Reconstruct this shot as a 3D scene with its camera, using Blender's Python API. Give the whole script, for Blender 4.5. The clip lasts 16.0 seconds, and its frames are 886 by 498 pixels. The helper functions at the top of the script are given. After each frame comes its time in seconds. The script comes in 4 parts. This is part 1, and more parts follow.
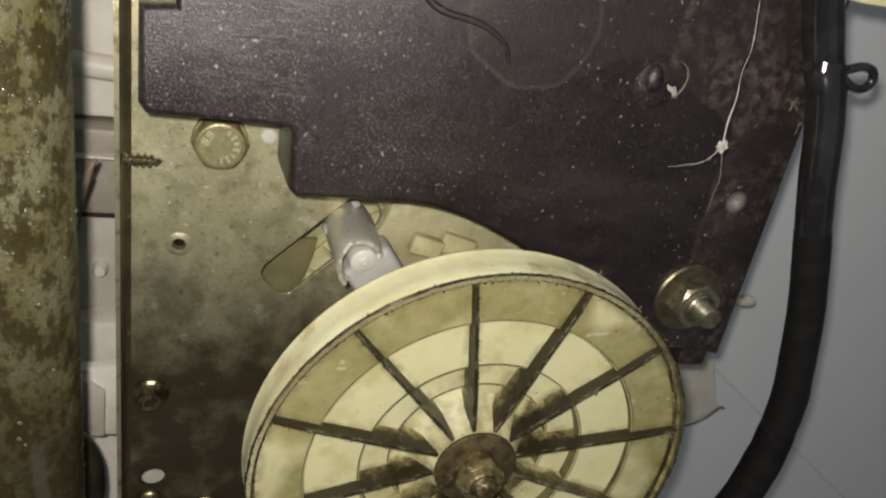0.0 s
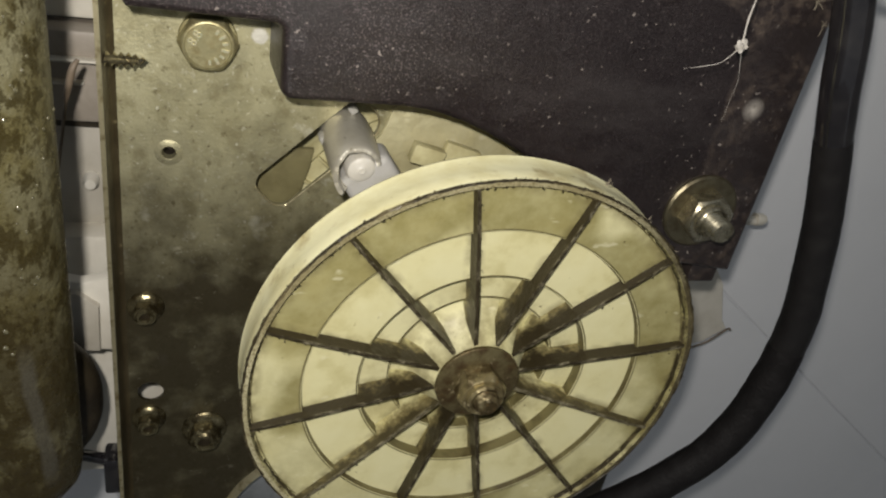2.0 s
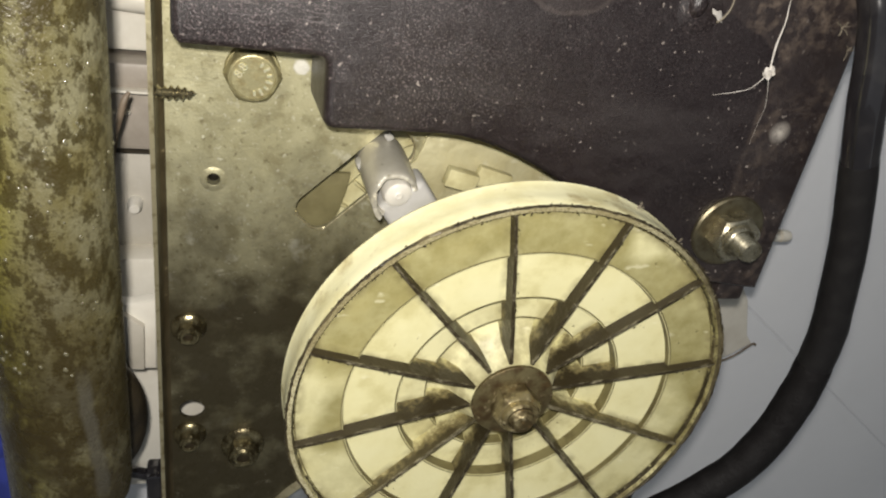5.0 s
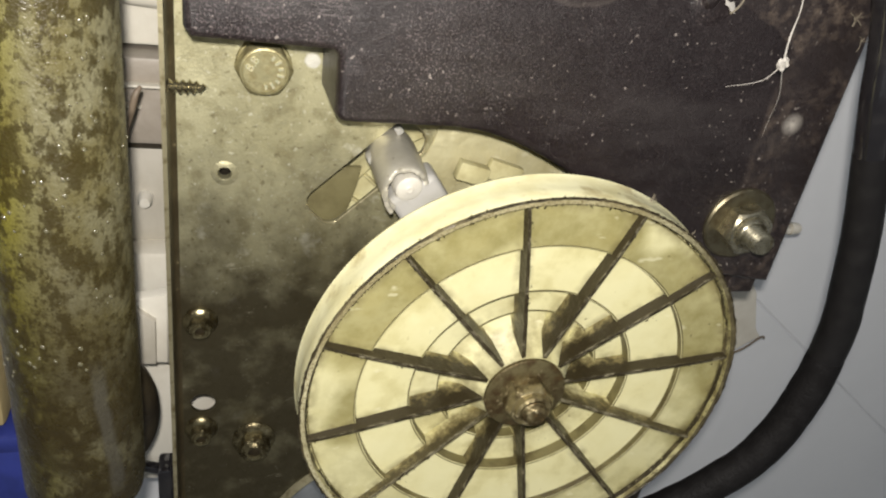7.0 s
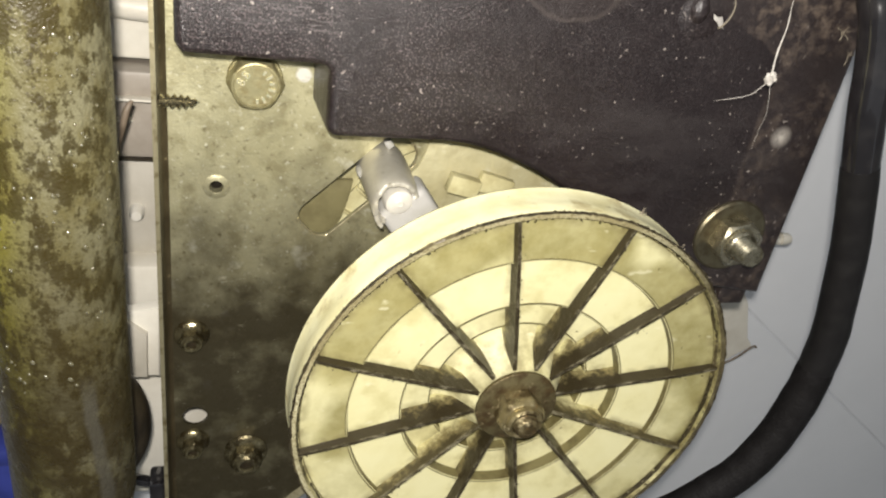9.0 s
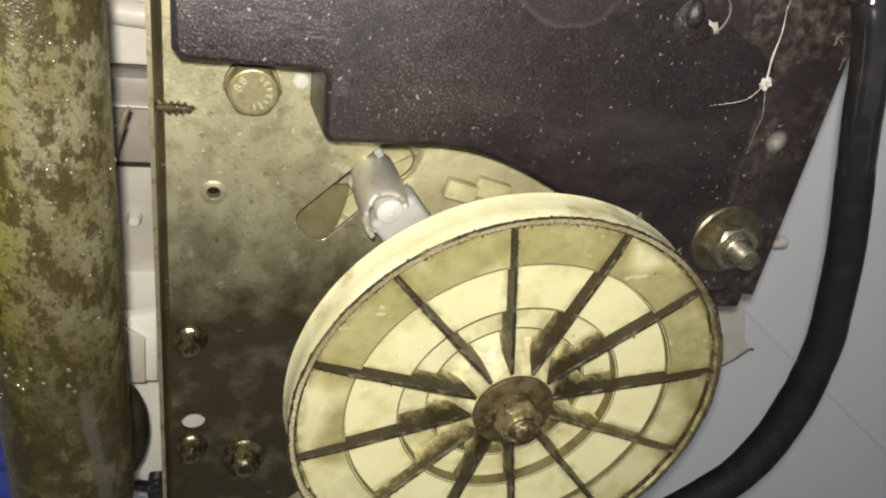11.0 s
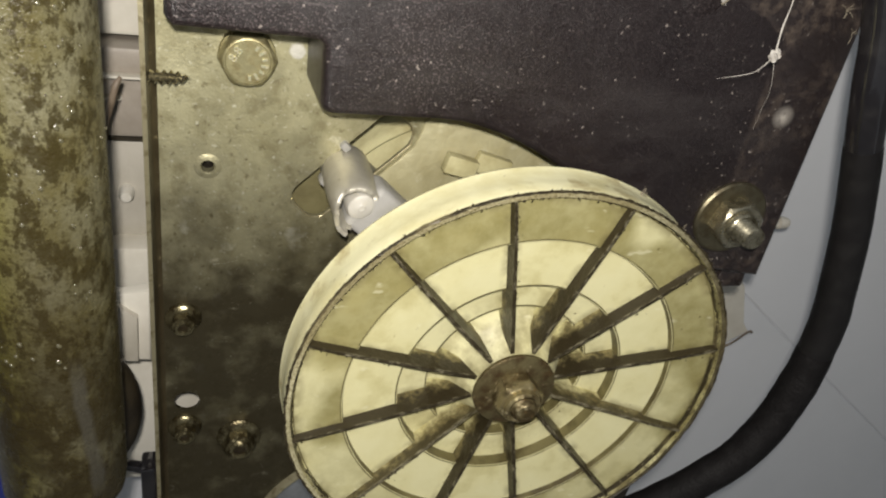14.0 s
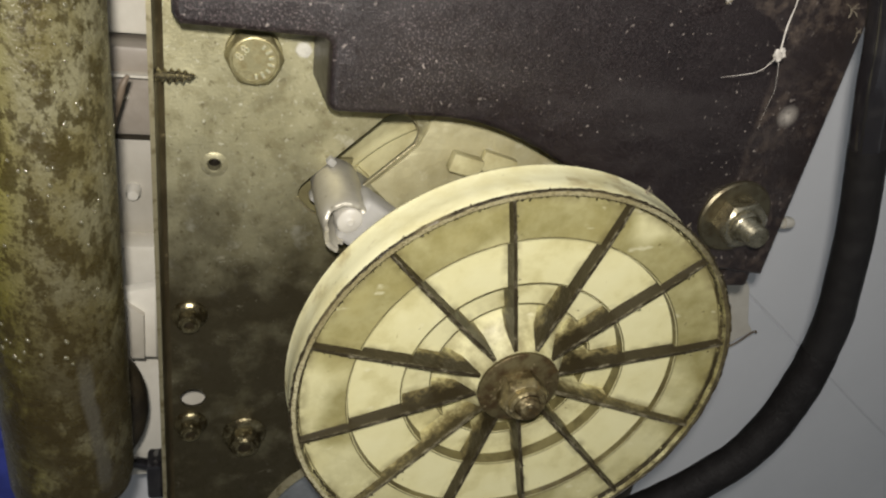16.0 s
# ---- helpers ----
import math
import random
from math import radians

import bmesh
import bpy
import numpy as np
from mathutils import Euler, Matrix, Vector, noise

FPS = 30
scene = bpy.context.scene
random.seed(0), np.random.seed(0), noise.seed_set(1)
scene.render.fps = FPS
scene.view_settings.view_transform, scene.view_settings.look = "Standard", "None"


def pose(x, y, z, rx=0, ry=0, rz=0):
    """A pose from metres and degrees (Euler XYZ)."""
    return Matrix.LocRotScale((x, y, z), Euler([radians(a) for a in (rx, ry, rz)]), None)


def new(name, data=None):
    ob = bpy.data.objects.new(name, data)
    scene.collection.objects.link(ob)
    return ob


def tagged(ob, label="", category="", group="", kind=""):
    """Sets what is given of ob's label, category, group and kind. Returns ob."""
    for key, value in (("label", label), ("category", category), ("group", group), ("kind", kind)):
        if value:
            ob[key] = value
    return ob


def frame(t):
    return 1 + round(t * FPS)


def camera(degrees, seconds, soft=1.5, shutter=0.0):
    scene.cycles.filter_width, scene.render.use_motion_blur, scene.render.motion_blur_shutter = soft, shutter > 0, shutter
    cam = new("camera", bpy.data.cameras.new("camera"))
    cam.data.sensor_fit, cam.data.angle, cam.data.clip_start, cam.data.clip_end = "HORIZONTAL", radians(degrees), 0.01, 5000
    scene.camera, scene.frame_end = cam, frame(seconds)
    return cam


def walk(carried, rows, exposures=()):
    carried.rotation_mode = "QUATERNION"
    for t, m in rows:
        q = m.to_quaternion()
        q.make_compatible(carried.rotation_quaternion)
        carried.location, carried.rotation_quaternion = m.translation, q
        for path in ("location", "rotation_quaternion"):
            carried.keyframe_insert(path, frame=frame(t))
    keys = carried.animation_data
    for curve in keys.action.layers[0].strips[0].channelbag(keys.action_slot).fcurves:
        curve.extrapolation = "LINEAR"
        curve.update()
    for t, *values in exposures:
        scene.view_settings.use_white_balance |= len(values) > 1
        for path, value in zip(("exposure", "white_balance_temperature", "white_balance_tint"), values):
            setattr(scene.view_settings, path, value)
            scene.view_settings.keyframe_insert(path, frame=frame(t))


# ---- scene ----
# World: the steel mounting plate is the plane y = 0, the pulley turns about the y axis.
cam = camera(58.5, 16.0, soft=2.2, shutter=0.5)
PATH = [
    (0, pose(-0.08451, -0.23278, 0.15962, 64.499, -9.693, -14.893)),
    (0.5, pose(-0.07868, -0.23181, 0.15215, 61.997, -9.282, -13.839)),
    (1, pose(-0.07881, -0.22892, 0.14751, 57.543, -9.560, -14.290)),
    (1.5, pose(-0.07941, -0.22830, 0.14957, 58.701, -9.842, -14.565)),
    (2, pose(-0.07989, -0.22812, 0.15006, 59.407, -9.529, -14.422)),
    (2.5, pose(-0.08094, -0.22838, 0.15095, 59.757, -9.282, -14.285)),
    (3, pose(-0.08062, -0.22845, 0.15204, 59.799, -9.123, -14.179)),
    (3.5, pose(-0.08250, -0.22916, 0.15351, 59.932, -8.699, -13.683)),
    (3.7, pose(-0.08417, -0.22952, 0.15425, 59.977, -8.646, -13.549)),
    (5.8, pose(-0.08776, -0.23130, 0.15674, 60.126, -8.716, -13.577)),
    (6, pose(-0.08751, -0.23129, 0.15750, 60.065, -9.017, -13.825)),
    (6.5, pose(-0.09083, -0.22923, 0.15297, 59.535, -8.926, -13.583)),
    (7, pose(-0.09003, -0.23030, 0.15462, 59.693, -8.381, -13.443)),
    (7.5, pose(-0.09142, -0.23104, 0.15693, 60.122, -8.409, -13.554)),
    (8, pose(-0.09065, -0.23023, 0.15628, 60.263, -8.287, -13.740)),
    (8.5, pose(-0.08941, -0.23024, 0.15633, 60.276, -8.449, -13.829)),
    (11, pose(-0.08919, -0.23038, 0.15772, 60.471, -8.414, -14.057)),
    (11.5, pose(-0.08925, -0.22987, 0.15728, 60.290, -8.435, -14.117)),
    (12, pose(-0.08908, -0.22872, 0.15523, 59.874, -8.430, -13.945)),
    (12.5, pose(-0.08833, -0.22608, 0.15085, 59.483, -8.757, -14.175)),
    (13, pose(-0.08845, -0.22584, 0.15039, 59.364, -8.940, -14.457)),
    (13.5, pose(-0.08897, -0.22680, 0.15210, 59.429, -8.880, -14.399)),
    (14, pose(-0.08929, -0.22717, 0.15240, 59.484, -8.791, -14.317)),
    (14.5, pose(-0.08974, -0.22569, 0.14844, 58.981, -8.918, -14.113)),
    (15, pose(-0.09056, -0.22453, 0.14606, 58.607, -8.949, -13.947)),
    (15.5, pose(-0.08959, -0.22546, 0.14737, 58.971, -9.114, -14.268)),
    (16, pose(-0.08986, -0.22838, 0.15203, 59.524, -8.745, -14.002)),
]
walk(cam, PATH, [(0.0, -0.04), (0.5, 0.08), (1.0, 0.13), (1.5, 0.08), (2.5, 0.03), (3.5, 0.13), (3.7, 0.17), (5.8, 0.64), (6.5, 0.60), (7.0, 0.63), (8.0, 0.82), (8.7, 0.82), (11.0, 0.60), (11.5, 0.70), (12.0, 0.60), (12.5, 0.48), (13.0, 0.34), (13.5, 0.28), (14.0, 0.32), (15.0, 0.35), (15.5, 0.33), (16.0, 0.25)])

# ---------------------------------------------------------------- light
world = bpy.data.worlds.new("world")
scene.world = world
world.use_nodes = True
world.node_tree.nodes["Background"].inputs[0].default_value = (0.90, 0.95, 1.0, 1)
world.node_tree.nodes["Background"].inputs[1].default_value = 0.16

flash = bpy.data.lights.new("flash_lamp", "POINT")
flash.energy, flash.shadow_soft_size, flash.color = 2.70, 0.004, (1.0, 0.944, 0.878)
flash_ob = new("flash_lamp", flash)
flash_ob.location = (-0.094, -0.234, 0.170)


# ---------------------------------------------------------------- materials
def node(nt, kind, **values):
    n = nt.nodes.new(kind)
    for key, value in values.items():
        n.inputs[key.replace("_", " ")].default_value = value
    return n


def noise_mask(nt, coord, scale, lo, hi, detail=6.0, rough=0.6, stretch=(1, 1, 1)):
    m = nt.nodes.new("ShaderNodeMapping")
    m.inputs["Scale"].default_value = stretch
    nt.links.new(coord, m.inputs["Vector"])
    n = node(nt, "ShaderNodeTexNoise", Scale=scale, Detail=detail, Roughness=rough)
    nt.links.new(m.outputs[0], n.inputs["Vector"])
    r = nt.nodes.new("ShaderNodeMapRange")
    r.inputs["From Min"].default_value, r.inputs["From Max"].default_value = lo, hi
    nt.links.new(n.outputs[0], r.inputs["Value"])
    return r.outputs[0]


def mixed(nt, fac, a, b):
    m = nt.nodes.new("ShaderNodeMix")
    m.data_type = "RGBA"
    nt.links.new(fac, m.inputs[0])
    for sock, v in ((m.inputs[6], a), (m.inputs[7], b)):
        if isinstance(v, tuple):
            sock.default_value = (*v, 1)
        else:
            nt.links.new(v, sock)
    return m.outputs[2]


def maths(nt, op, a, b):
    m = nt.nodes.new("ShaderNodeMath")
    m.operation = op
    for i, v in enumerate((a, b)):
        if isinstance(v, (int, float)):
            m.inputs[i].default_value = v
        else:
            nt.links.new(v, m.inputs[i])
    return m.outputs[0]


def ramp(nt, value, lo, hi):
    r = nt.nodes.new("ShaderNodeMapRange")
    r.inputs["From Min"].default_value, r.inputs["From Max"].default_value = lo, hi
    nt.links.new(value, r.inputs["Value"])
    return r.outputs[0]


def material(name, base, rough=0.5, metal=0.0, layers=(), bump=(), rough_var=0.0, extra=None, spec=0.5):
    """layers: (colour, scale, lo, hi) noise stains laid over the base in turn; bump: (scale, height) pairs."""
    m = bpy.data.materials.new(name)
    m.use_nodes = True
    nt = m.node_tree
    bsdf = nt.nodes["Principled BSDF"]
    coord = nt.nodes.new("ShaderNodeTexCoord").outputs["Object"]
    col = base
    for colour, scale, lo, hi, *rest in layers:
        mask = noise_mask(nt, coord, scale, lo, hi, stretch=rest[0] if rest else (1, 1, 1))
        col = mixed(nt, mask, col, colour)
    if extra:
        col = extra(nt, coord, col)
    if isinstance(col, tuple):
        bsdf.inputs["Base Color"].default_value = (*col, 1)
    else:
        nt.links.new(col, bsdf.inputs["Base Color"])
    bsdf.inputs["Metallic"].default_value = metal
    bsdf.inputs["Roughness"].default_value = rough
    bsdf.inputs["Specular IOR Level"].default_value = spec
    if rough_var:
        v = noise_mask(nt, coord, 300, 0.3, 0.7)
        a = maths(nt, "MULTIPLY_ADD", v, rough_var)
        a.node.inputs[2].default_value = rough - rough_var / 2
        nt.links.new(a, bsdf.inputs["Roughness"])
    last = None
    for scale, height in bump:
        n = node(nt, "ShaderNodeTexNoise", Scale=scale, Detail=4.0)
        nt.links.new(coord, n.inputs["Vector"])
        b = nt.nodes.new("ShaderNodeBump")
        b.inputs["Distance"].default_value = height
        b.inputs["Strength"].default_value = 1.0
        nt.links.new(n.outputs[0], b.inputs["Height"])
        if last:
            nt.links.new(last, b.inputs["Normal"])
        last = b.outputs[0]
    if last:
        nt.links.new(last, bsdf.inputs["Normal"])
    return m


def radius_of(nt, coord):
    s = nt.nodes.new("ShaderNodeSeparateXYZ")
    nt.links.new(coord, s.inputs[0])
    x2 = maths(nt, "MULTIPLY", s.outputs[0], s.outputs[0])
    z2 = maths(nt, "MULTIPLY", s.outputs[2], s.outputs[2])
    return maths(nt, "SQRT", maths(nt, "ADD", x2, z2), 0.0)


def pulley_stain(nt, coord, col):
    # old grease film with clear borders on the outer ring, soot round the hub, dirt along the ribs
    r = radius_of(nt, coord)
    outer = ramp(nt, r, 0.0518, 0.0526)
    film = maths(nt, "ADD", maths(nt, "MULTIPLY", noise_mask(nt, coord, 26, 0.44, 0.52, 2.0, 0.5), 0.50), 0.22)
    film = maths(nt, "ADD", film, maths(nt, "MULTIPLY", noise_mask(nt, coord, 110, 0.42, 0.66, 7.0, 0.68), 0.22))
    col = mixed(nt, maths(nt, "MULTIPLY", outer, film), col, (0.235, 0.208, 0.075))
    smudge = noise_mask(nt, coord, 60, 0.54, 0.70, 5.0, 0.6)
    col = mixed(nt, maths(nt, "MULTIPLY", smudge, 0.32), col, (0.33, 0.285, 0.11))
    hub = ramp(nt, r, 0.036, 0.016)
    soot = maths(nt, "MULTIPLY", hub, noise_mask(nt, coord, 120, 0.40, 0.64))
    col = mixed(nt, maths(nt, "MULTIPLY", soot, 0.6), col, (0.15, 0.12, 0.06))
    s = nt.nodes.new("ShaderNodeSeparateXYZ")
    nt.links.new(coord, s.inputs[0])
    angle = maths(nt, "ARCTAN2", s.outputs[2], s.outputs[0])
    wave = maths(nt, "SINE", maths(nt, "SUBTRACT", maths(nt, "MULTIPLY", angle, 6.0), radians(607.2)), 0.0)
    near = maths(nt, "MULTIPLY", maths(nt, "ABSOLUTE", wave, 0.0), r)
    crust = maths(nt, "MULTIPLY", ramp(nt, near, 0.020, 0.0), noise_mask(nt, coord, 150, 0.42, 0.60, 6.0))
    col = mixed(nt, maths(nt, "MULTIPLY", crust, 0.85), col, (0.10, 0.078, 0.030))
    rimdirt = maths(nt, "MULTIPLY", ramp(nt, r, 0.0625, 0.0662), noise_mask(nt, coord, 130, 0.42, 0.58, 6.0))
    col = mixed(nt, maths(nt, "MULTIPLY", rimdirt, 0.75), col, (0.12, 0.095, 0.04))
    scuff = noise_mask(nt, coord, 240, 0.69, 0.73, 3.0, 0.5, (0.5, 1, 1.0))
    col = mixed(nt, maths(nt, "MULTIPLY", scuff, 0.35), col, (0.80, 0.77, 0.55))
    spots = noise_mask(nt, coord, 420, 0.715, 0.745, 3.0)
    return mixed(nt, spots, col, (0.10, 0.075, 0.03))


def lip_tone(nt, coord, col):
    # the crest turns dark brown towards the lower right, broken up by noise
    s = nt.nodes.new("ShaderNodeSeparateXYZ")
    nt.links.new(coord, s.inputs[0])
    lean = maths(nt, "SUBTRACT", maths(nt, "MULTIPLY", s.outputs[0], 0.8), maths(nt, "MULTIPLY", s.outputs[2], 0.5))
    lean_dark = maths(nt, "MULTIPLY", ramp(nt, lean, -0.020, 0.015), maths(nt, "ADD", maths(nt, "MULTIPLY", noise_mask(nt, coord, 260, 0.35, 0.6, 7.0, 0.68), 0.35), 0.65))
    return mixed(nt, lean_dark, col, (0.060, 0.047, 0.021))


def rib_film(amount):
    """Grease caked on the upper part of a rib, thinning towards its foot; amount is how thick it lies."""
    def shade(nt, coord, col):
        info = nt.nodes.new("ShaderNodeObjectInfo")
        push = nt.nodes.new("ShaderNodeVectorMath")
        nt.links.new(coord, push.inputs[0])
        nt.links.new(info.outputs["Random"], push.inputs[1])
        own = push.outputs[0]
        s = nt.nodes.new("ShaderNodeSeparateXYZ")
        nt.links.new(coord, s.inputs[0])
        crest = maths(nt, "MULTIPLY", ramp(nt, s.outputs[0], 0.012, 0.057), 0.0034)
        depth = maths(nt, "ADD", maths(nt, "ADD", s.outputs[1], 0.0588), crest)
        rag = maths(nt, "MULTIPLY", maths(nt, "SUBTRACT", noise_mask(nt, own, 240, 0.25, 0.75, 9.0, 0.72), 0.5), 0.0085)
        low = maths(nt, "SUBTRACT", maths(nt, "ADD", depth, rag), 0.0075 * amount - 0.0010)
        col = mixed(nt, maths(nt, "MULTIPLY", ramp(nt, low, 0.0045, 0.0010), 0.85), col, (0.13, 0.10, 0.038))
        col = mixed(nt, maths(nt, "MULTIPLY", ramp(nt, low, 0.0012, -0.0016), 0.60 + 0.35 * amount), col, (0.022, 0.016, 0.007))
        # pale broken streak paints a highlight along the crest
        crest_glint = maths(nt, "MULTIPLY", ramp(nt, depth, 0.0006, 0.0002), noise_mask(nt, own, 700, 0.50 - 0.13 * (1 - amount), 0.66, 9.0, 0.75, (0.45, 1, 1)))
        return mixed(nt, maths(nt, "MULTIPLY", crest_glint, 0.62), col, (0.42, 0.38, 0.25))
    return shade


def cover_dust_and_glints(nt, coord, col):
    # a film of brown dust with a sharp wavy border on the upper and outer part of the moulding
    s = nt.nodes.new("ShaderNodeSeparateXYZ")
    nt.links.new(coord, s.inputs[0])
    wave = maths(nt, "MULTIPLY", maths(nt, "SUBTRACT", noise_mask(nt, coord, 60, 0.2, 0.8, 3.0), 0.5), 0.006)
    x, z = s.outputs[0], maths(nt, "ADD", s.outputs[2], wave)
    one = ramp(nt, maths(nt, "SUBTRACT", z, maths(nt, "MULTIPLY", x, 0.30)), 0.1088, 0.1096)
    one = maths(nt, "MULTIPLY", one, ramp(nt, x, 0.004, 0.008))
    ox, oz = maths(nt, "SUBTRACT", x, 0.0030), maths(nt, "SUBTRACT", z, 0.1285)
    ring = maths(nt, "SQRT", maths(nt, "ADD", maths(nt, "MULTIPLY", ox, ox), maths(nt, "MULTIPLY", oz, oz)), 0.0)
    disc = ramp(nt, ring, 0.0201, 0.0194)
    two = ramp(nt, maths(nt, "ADD", z, maths(nt, "MULTIPLY", x, 0.47)), 0.1384, 0.1392)
    two = maths(nt, "MULTIPLY", two, ramp(nt, x, 0.0472, 0.0480))
    three = maths(nt, "MULTIPLY", ramp(nt, x, 0.0755, 0.0775), 0.6)
    area = maths(nt, "MAXIMUM", maths(nt, "MAXIMUM", one, disc), maths(nt, "MAXIMUM", two, three))
    col = mixed(nt, maths(nt, "MULTIPLY", area, 0.34), col, (0.042, 0.032, 0.029))
    tide = maths(nt, "MULTIPLY", ramp(nt, maths(nt, "ABSOLUTE", maths(nt, "SUBTRACT", ring, 0.0192), 0.0), 0.0009, 0.0002), 0.35)
    col = mixed(nt, tide, col, (0.085, 0.070, 0.060))
    fine = maths(nt, "MULTIPLY", noise_mask(nt, coord, 260, 0.45, 0.66, 8.0, 0.7), noise_mask(nt, coord, 45, 0.38, 0.58))
    col = mixed(nt, maths(nt, "MULTIPLY", maths(nt, "MAXIMUM", two, three), maths(nt, "MULTIPLY", fine, 0.95)), col, (0.150, 0.115, 0.088))
    # fine scratches where something has rubbed the upper corner, and a pale smear over the lower edge
    rub = maths(nt, "MULTIPLY", maths(nt, "MULTIPLY", ramp(nt, x, -0.088, -0.080), ramp(nt, x, -0.052, -0.062)), ramp(nt, z, 0.0955, 0.1010))
    lines = maths(nt, "MULTIPLY", noise_mask(nt, coord, 1300, 0.54, 0.62, 4.0, 0.6, (0.09, 1, 1.3)), rub)
    col = mixed(nt, maths(nt, "MULTIPLY", lines, 0.40), col, (0.15, 0.135, 0.13))
    smear = maths(nt, "MULTIPLY", noise_mask(nt, coord, 55, 0.46, 0.66, 4.0, 0.6, (0.45, 1, 1.2)), ramp(nt, z, 0.092, 0.080))
    col = mixed(nt, maths(nt, "MULTIPLY", smear, 0.40), col, (0.055, 0.047, 0.045))
    # pale speckle paints glints on the moulded surface, stronger towards the left
    glint_grain = maths(nt, "MULTIPLY", noise_mask(nt, coord, 1700, 0.54, 0.66, 2.0, 0.6), noise_mask(nt, coord, 22, 0.36, 0.56, 3.0))
    glint_grain = maths(nt, "MULTIPLY", glint_grain, maths(nt, "ADD", ramp(nt, x, 0.030, -0.045), 0.28))
    col = mixed(nt, maths(nt, "MULTIPLY", glint_grain, 0.75), col, (0.122, 0.098, 0.095))
    # a soft spot of white powder
    dx, dz = maths(nt, "SUBTRACT", s.outputs[0], 0.0871), maths(nt, "SUBTRACT", s.outputs[2], 0.0782)
    far = maths(nt, "SQRT", maths(nt, "ADD", maths(nt, "MULTIPLY", dx, dx), maths(nt, "MULTIPLY", dz, dz)), 0.0)
    powder = maths(nt, "MULTIPLY", ramp(nt, far, 0.0042, 0.0004), noise_mask(nt, coord, 350, 0.15, 0.50))
    col = mixed(nt, maths(nt, "MULTIPLY", powder, 0.9), col, (0.52, 0.48, 0.42))
    fleck = maths(nt, "MULTIPLY", noise_mask(nt, coord, 620, 0.675, 0.715, 2.0, 0.5, (1.0, 1, 0.8)), noise_mask(nt, coord, 24, 0.40, 0.58))
    return mixed(nt, maths(nt, "MULTIPLY", fleck, 0.75), col, (0.40, 0.35, 0.31))


def plate_grime_falloff(nt, coord, col):
    # oily brown film with pale scratches; darkening towards the lower half paints light falloff
    s = nt.nodes.new("ShaderNodeSeparateXYZ")
    nt.links.new(coord, s.inputs[0])
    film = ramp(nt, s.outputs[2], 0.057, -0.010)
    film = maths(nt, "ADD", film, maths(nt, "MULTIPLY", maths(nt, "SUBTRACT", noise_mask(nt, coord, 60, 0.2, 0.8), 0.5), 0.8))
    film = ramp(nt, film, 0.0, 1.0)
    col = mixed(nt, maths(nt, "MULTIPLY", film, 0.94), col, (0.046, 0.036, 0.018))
    scratch = noise_mask(nt, coord, 130, 0.60, 0.66, 9.0, 0.78, (0.5, 1, 1.6))
    col = mixed(nt, maths(nt, "MULTIPLY", scratch, 0.75), col, (0.46, 0.43, 0.31))
    grit = noise_mask(nt, coord, 480, 0.65, 0.72, 4.0, 0.7)
    col = mixed(nt, maths(nt, "MULTIPLY", grit, 0.5), col, (0.66, 0.64, 0.48))
    # clean ring where a washer sat round the tapped hole, and a dab of pale paint by the cover
    for cx, cz, r0, r1, amount, tone in ((-0.0885, 0.0420, 0.0085, 0.0050, 0.42, (0.50, 0.47, 0.30)), (-0.0637, 0.0798, 0.0026, 0.0018, 0.9, (0.86, 0.84, 0.74))):
        dx, dz = maths(nt, "SUBTRACT", s.outputs[0], cx), maths(nt, "SUBTRACT", s.outputs[2], cz)
        far = maths(nt, "SQRT", maths(nt, "ADD", maths(nt, "MULTIPLY", dx, dx), maths(nt, "MULTIPLY", dz, dz)), 0.0)
        far = maths(nt, "ADD", far, maths(nt, "MULTIPLY", maths(nt, "SUBTRACT", noise_mask(nt, coord, 300, 0.2, 0.8), 0.5), 0.0012))
        col = mixed(nt, maths(nt, "MULTIPLY", ramp(nt, far, r0, r1), amount), col, tone)
    return col


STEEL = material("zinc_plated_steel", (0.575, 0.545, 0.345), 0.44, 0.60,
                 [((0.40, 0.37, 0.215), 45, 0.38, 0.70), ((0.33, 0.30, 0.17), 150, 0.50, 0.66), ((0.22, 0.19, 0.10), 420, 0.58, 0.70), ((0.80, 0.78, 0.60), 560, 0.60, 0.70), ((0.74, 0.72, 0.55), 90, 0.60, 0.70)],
                 [(1100, 0.00010), (200, 0.00006)], 0.16, plate_grime_falloff)
# dark mottled brown that paints the shade on the flange's inner face
FLANGE_SHADE = material("grimy_steel_inside", (0.11, 0.088, 0.048), 0.42, 0.5, [((0.055, 0.042, 0.022), 60, 0.40, 0.64), ((0.30, 0.25, 0.14), 380, 0.62, 0.74)], [(500, 0.0002)], 0.15)
STEEL_EDGE = material("bare_steel_edge", (0.60, 0.54, 0.34), 0.35, 0.8, [((0.30, 0.24, 0.12), 300, 0.5, 0.7)], [(800, 0.0001)])
BOLT = material("yellow_zinc_bolt", (0.42, 0.385, 0.215), 0.42, 0.65, [((0.28, 0.235, 0.11), 320, 0.45, 0.68)], [(700, 0.00012)], 0.15)
MARK = material("bright_raised_marks", (0.66, 0.62, 0.43), 0.36, 0.5, [((0.45, 0.5, 0.34), 600, 0.5, 0.7)])
OILY = material("oily_screw", (0.21, 0.185, 0.105), 0.26, 0.75, [((0.06, 0.047, 0.022), 260, 0.40, 0.58), ((0.5, 0.46, 0.30), 700, 0.62, 0.72)], [(500, 0.0003)], 0.15)
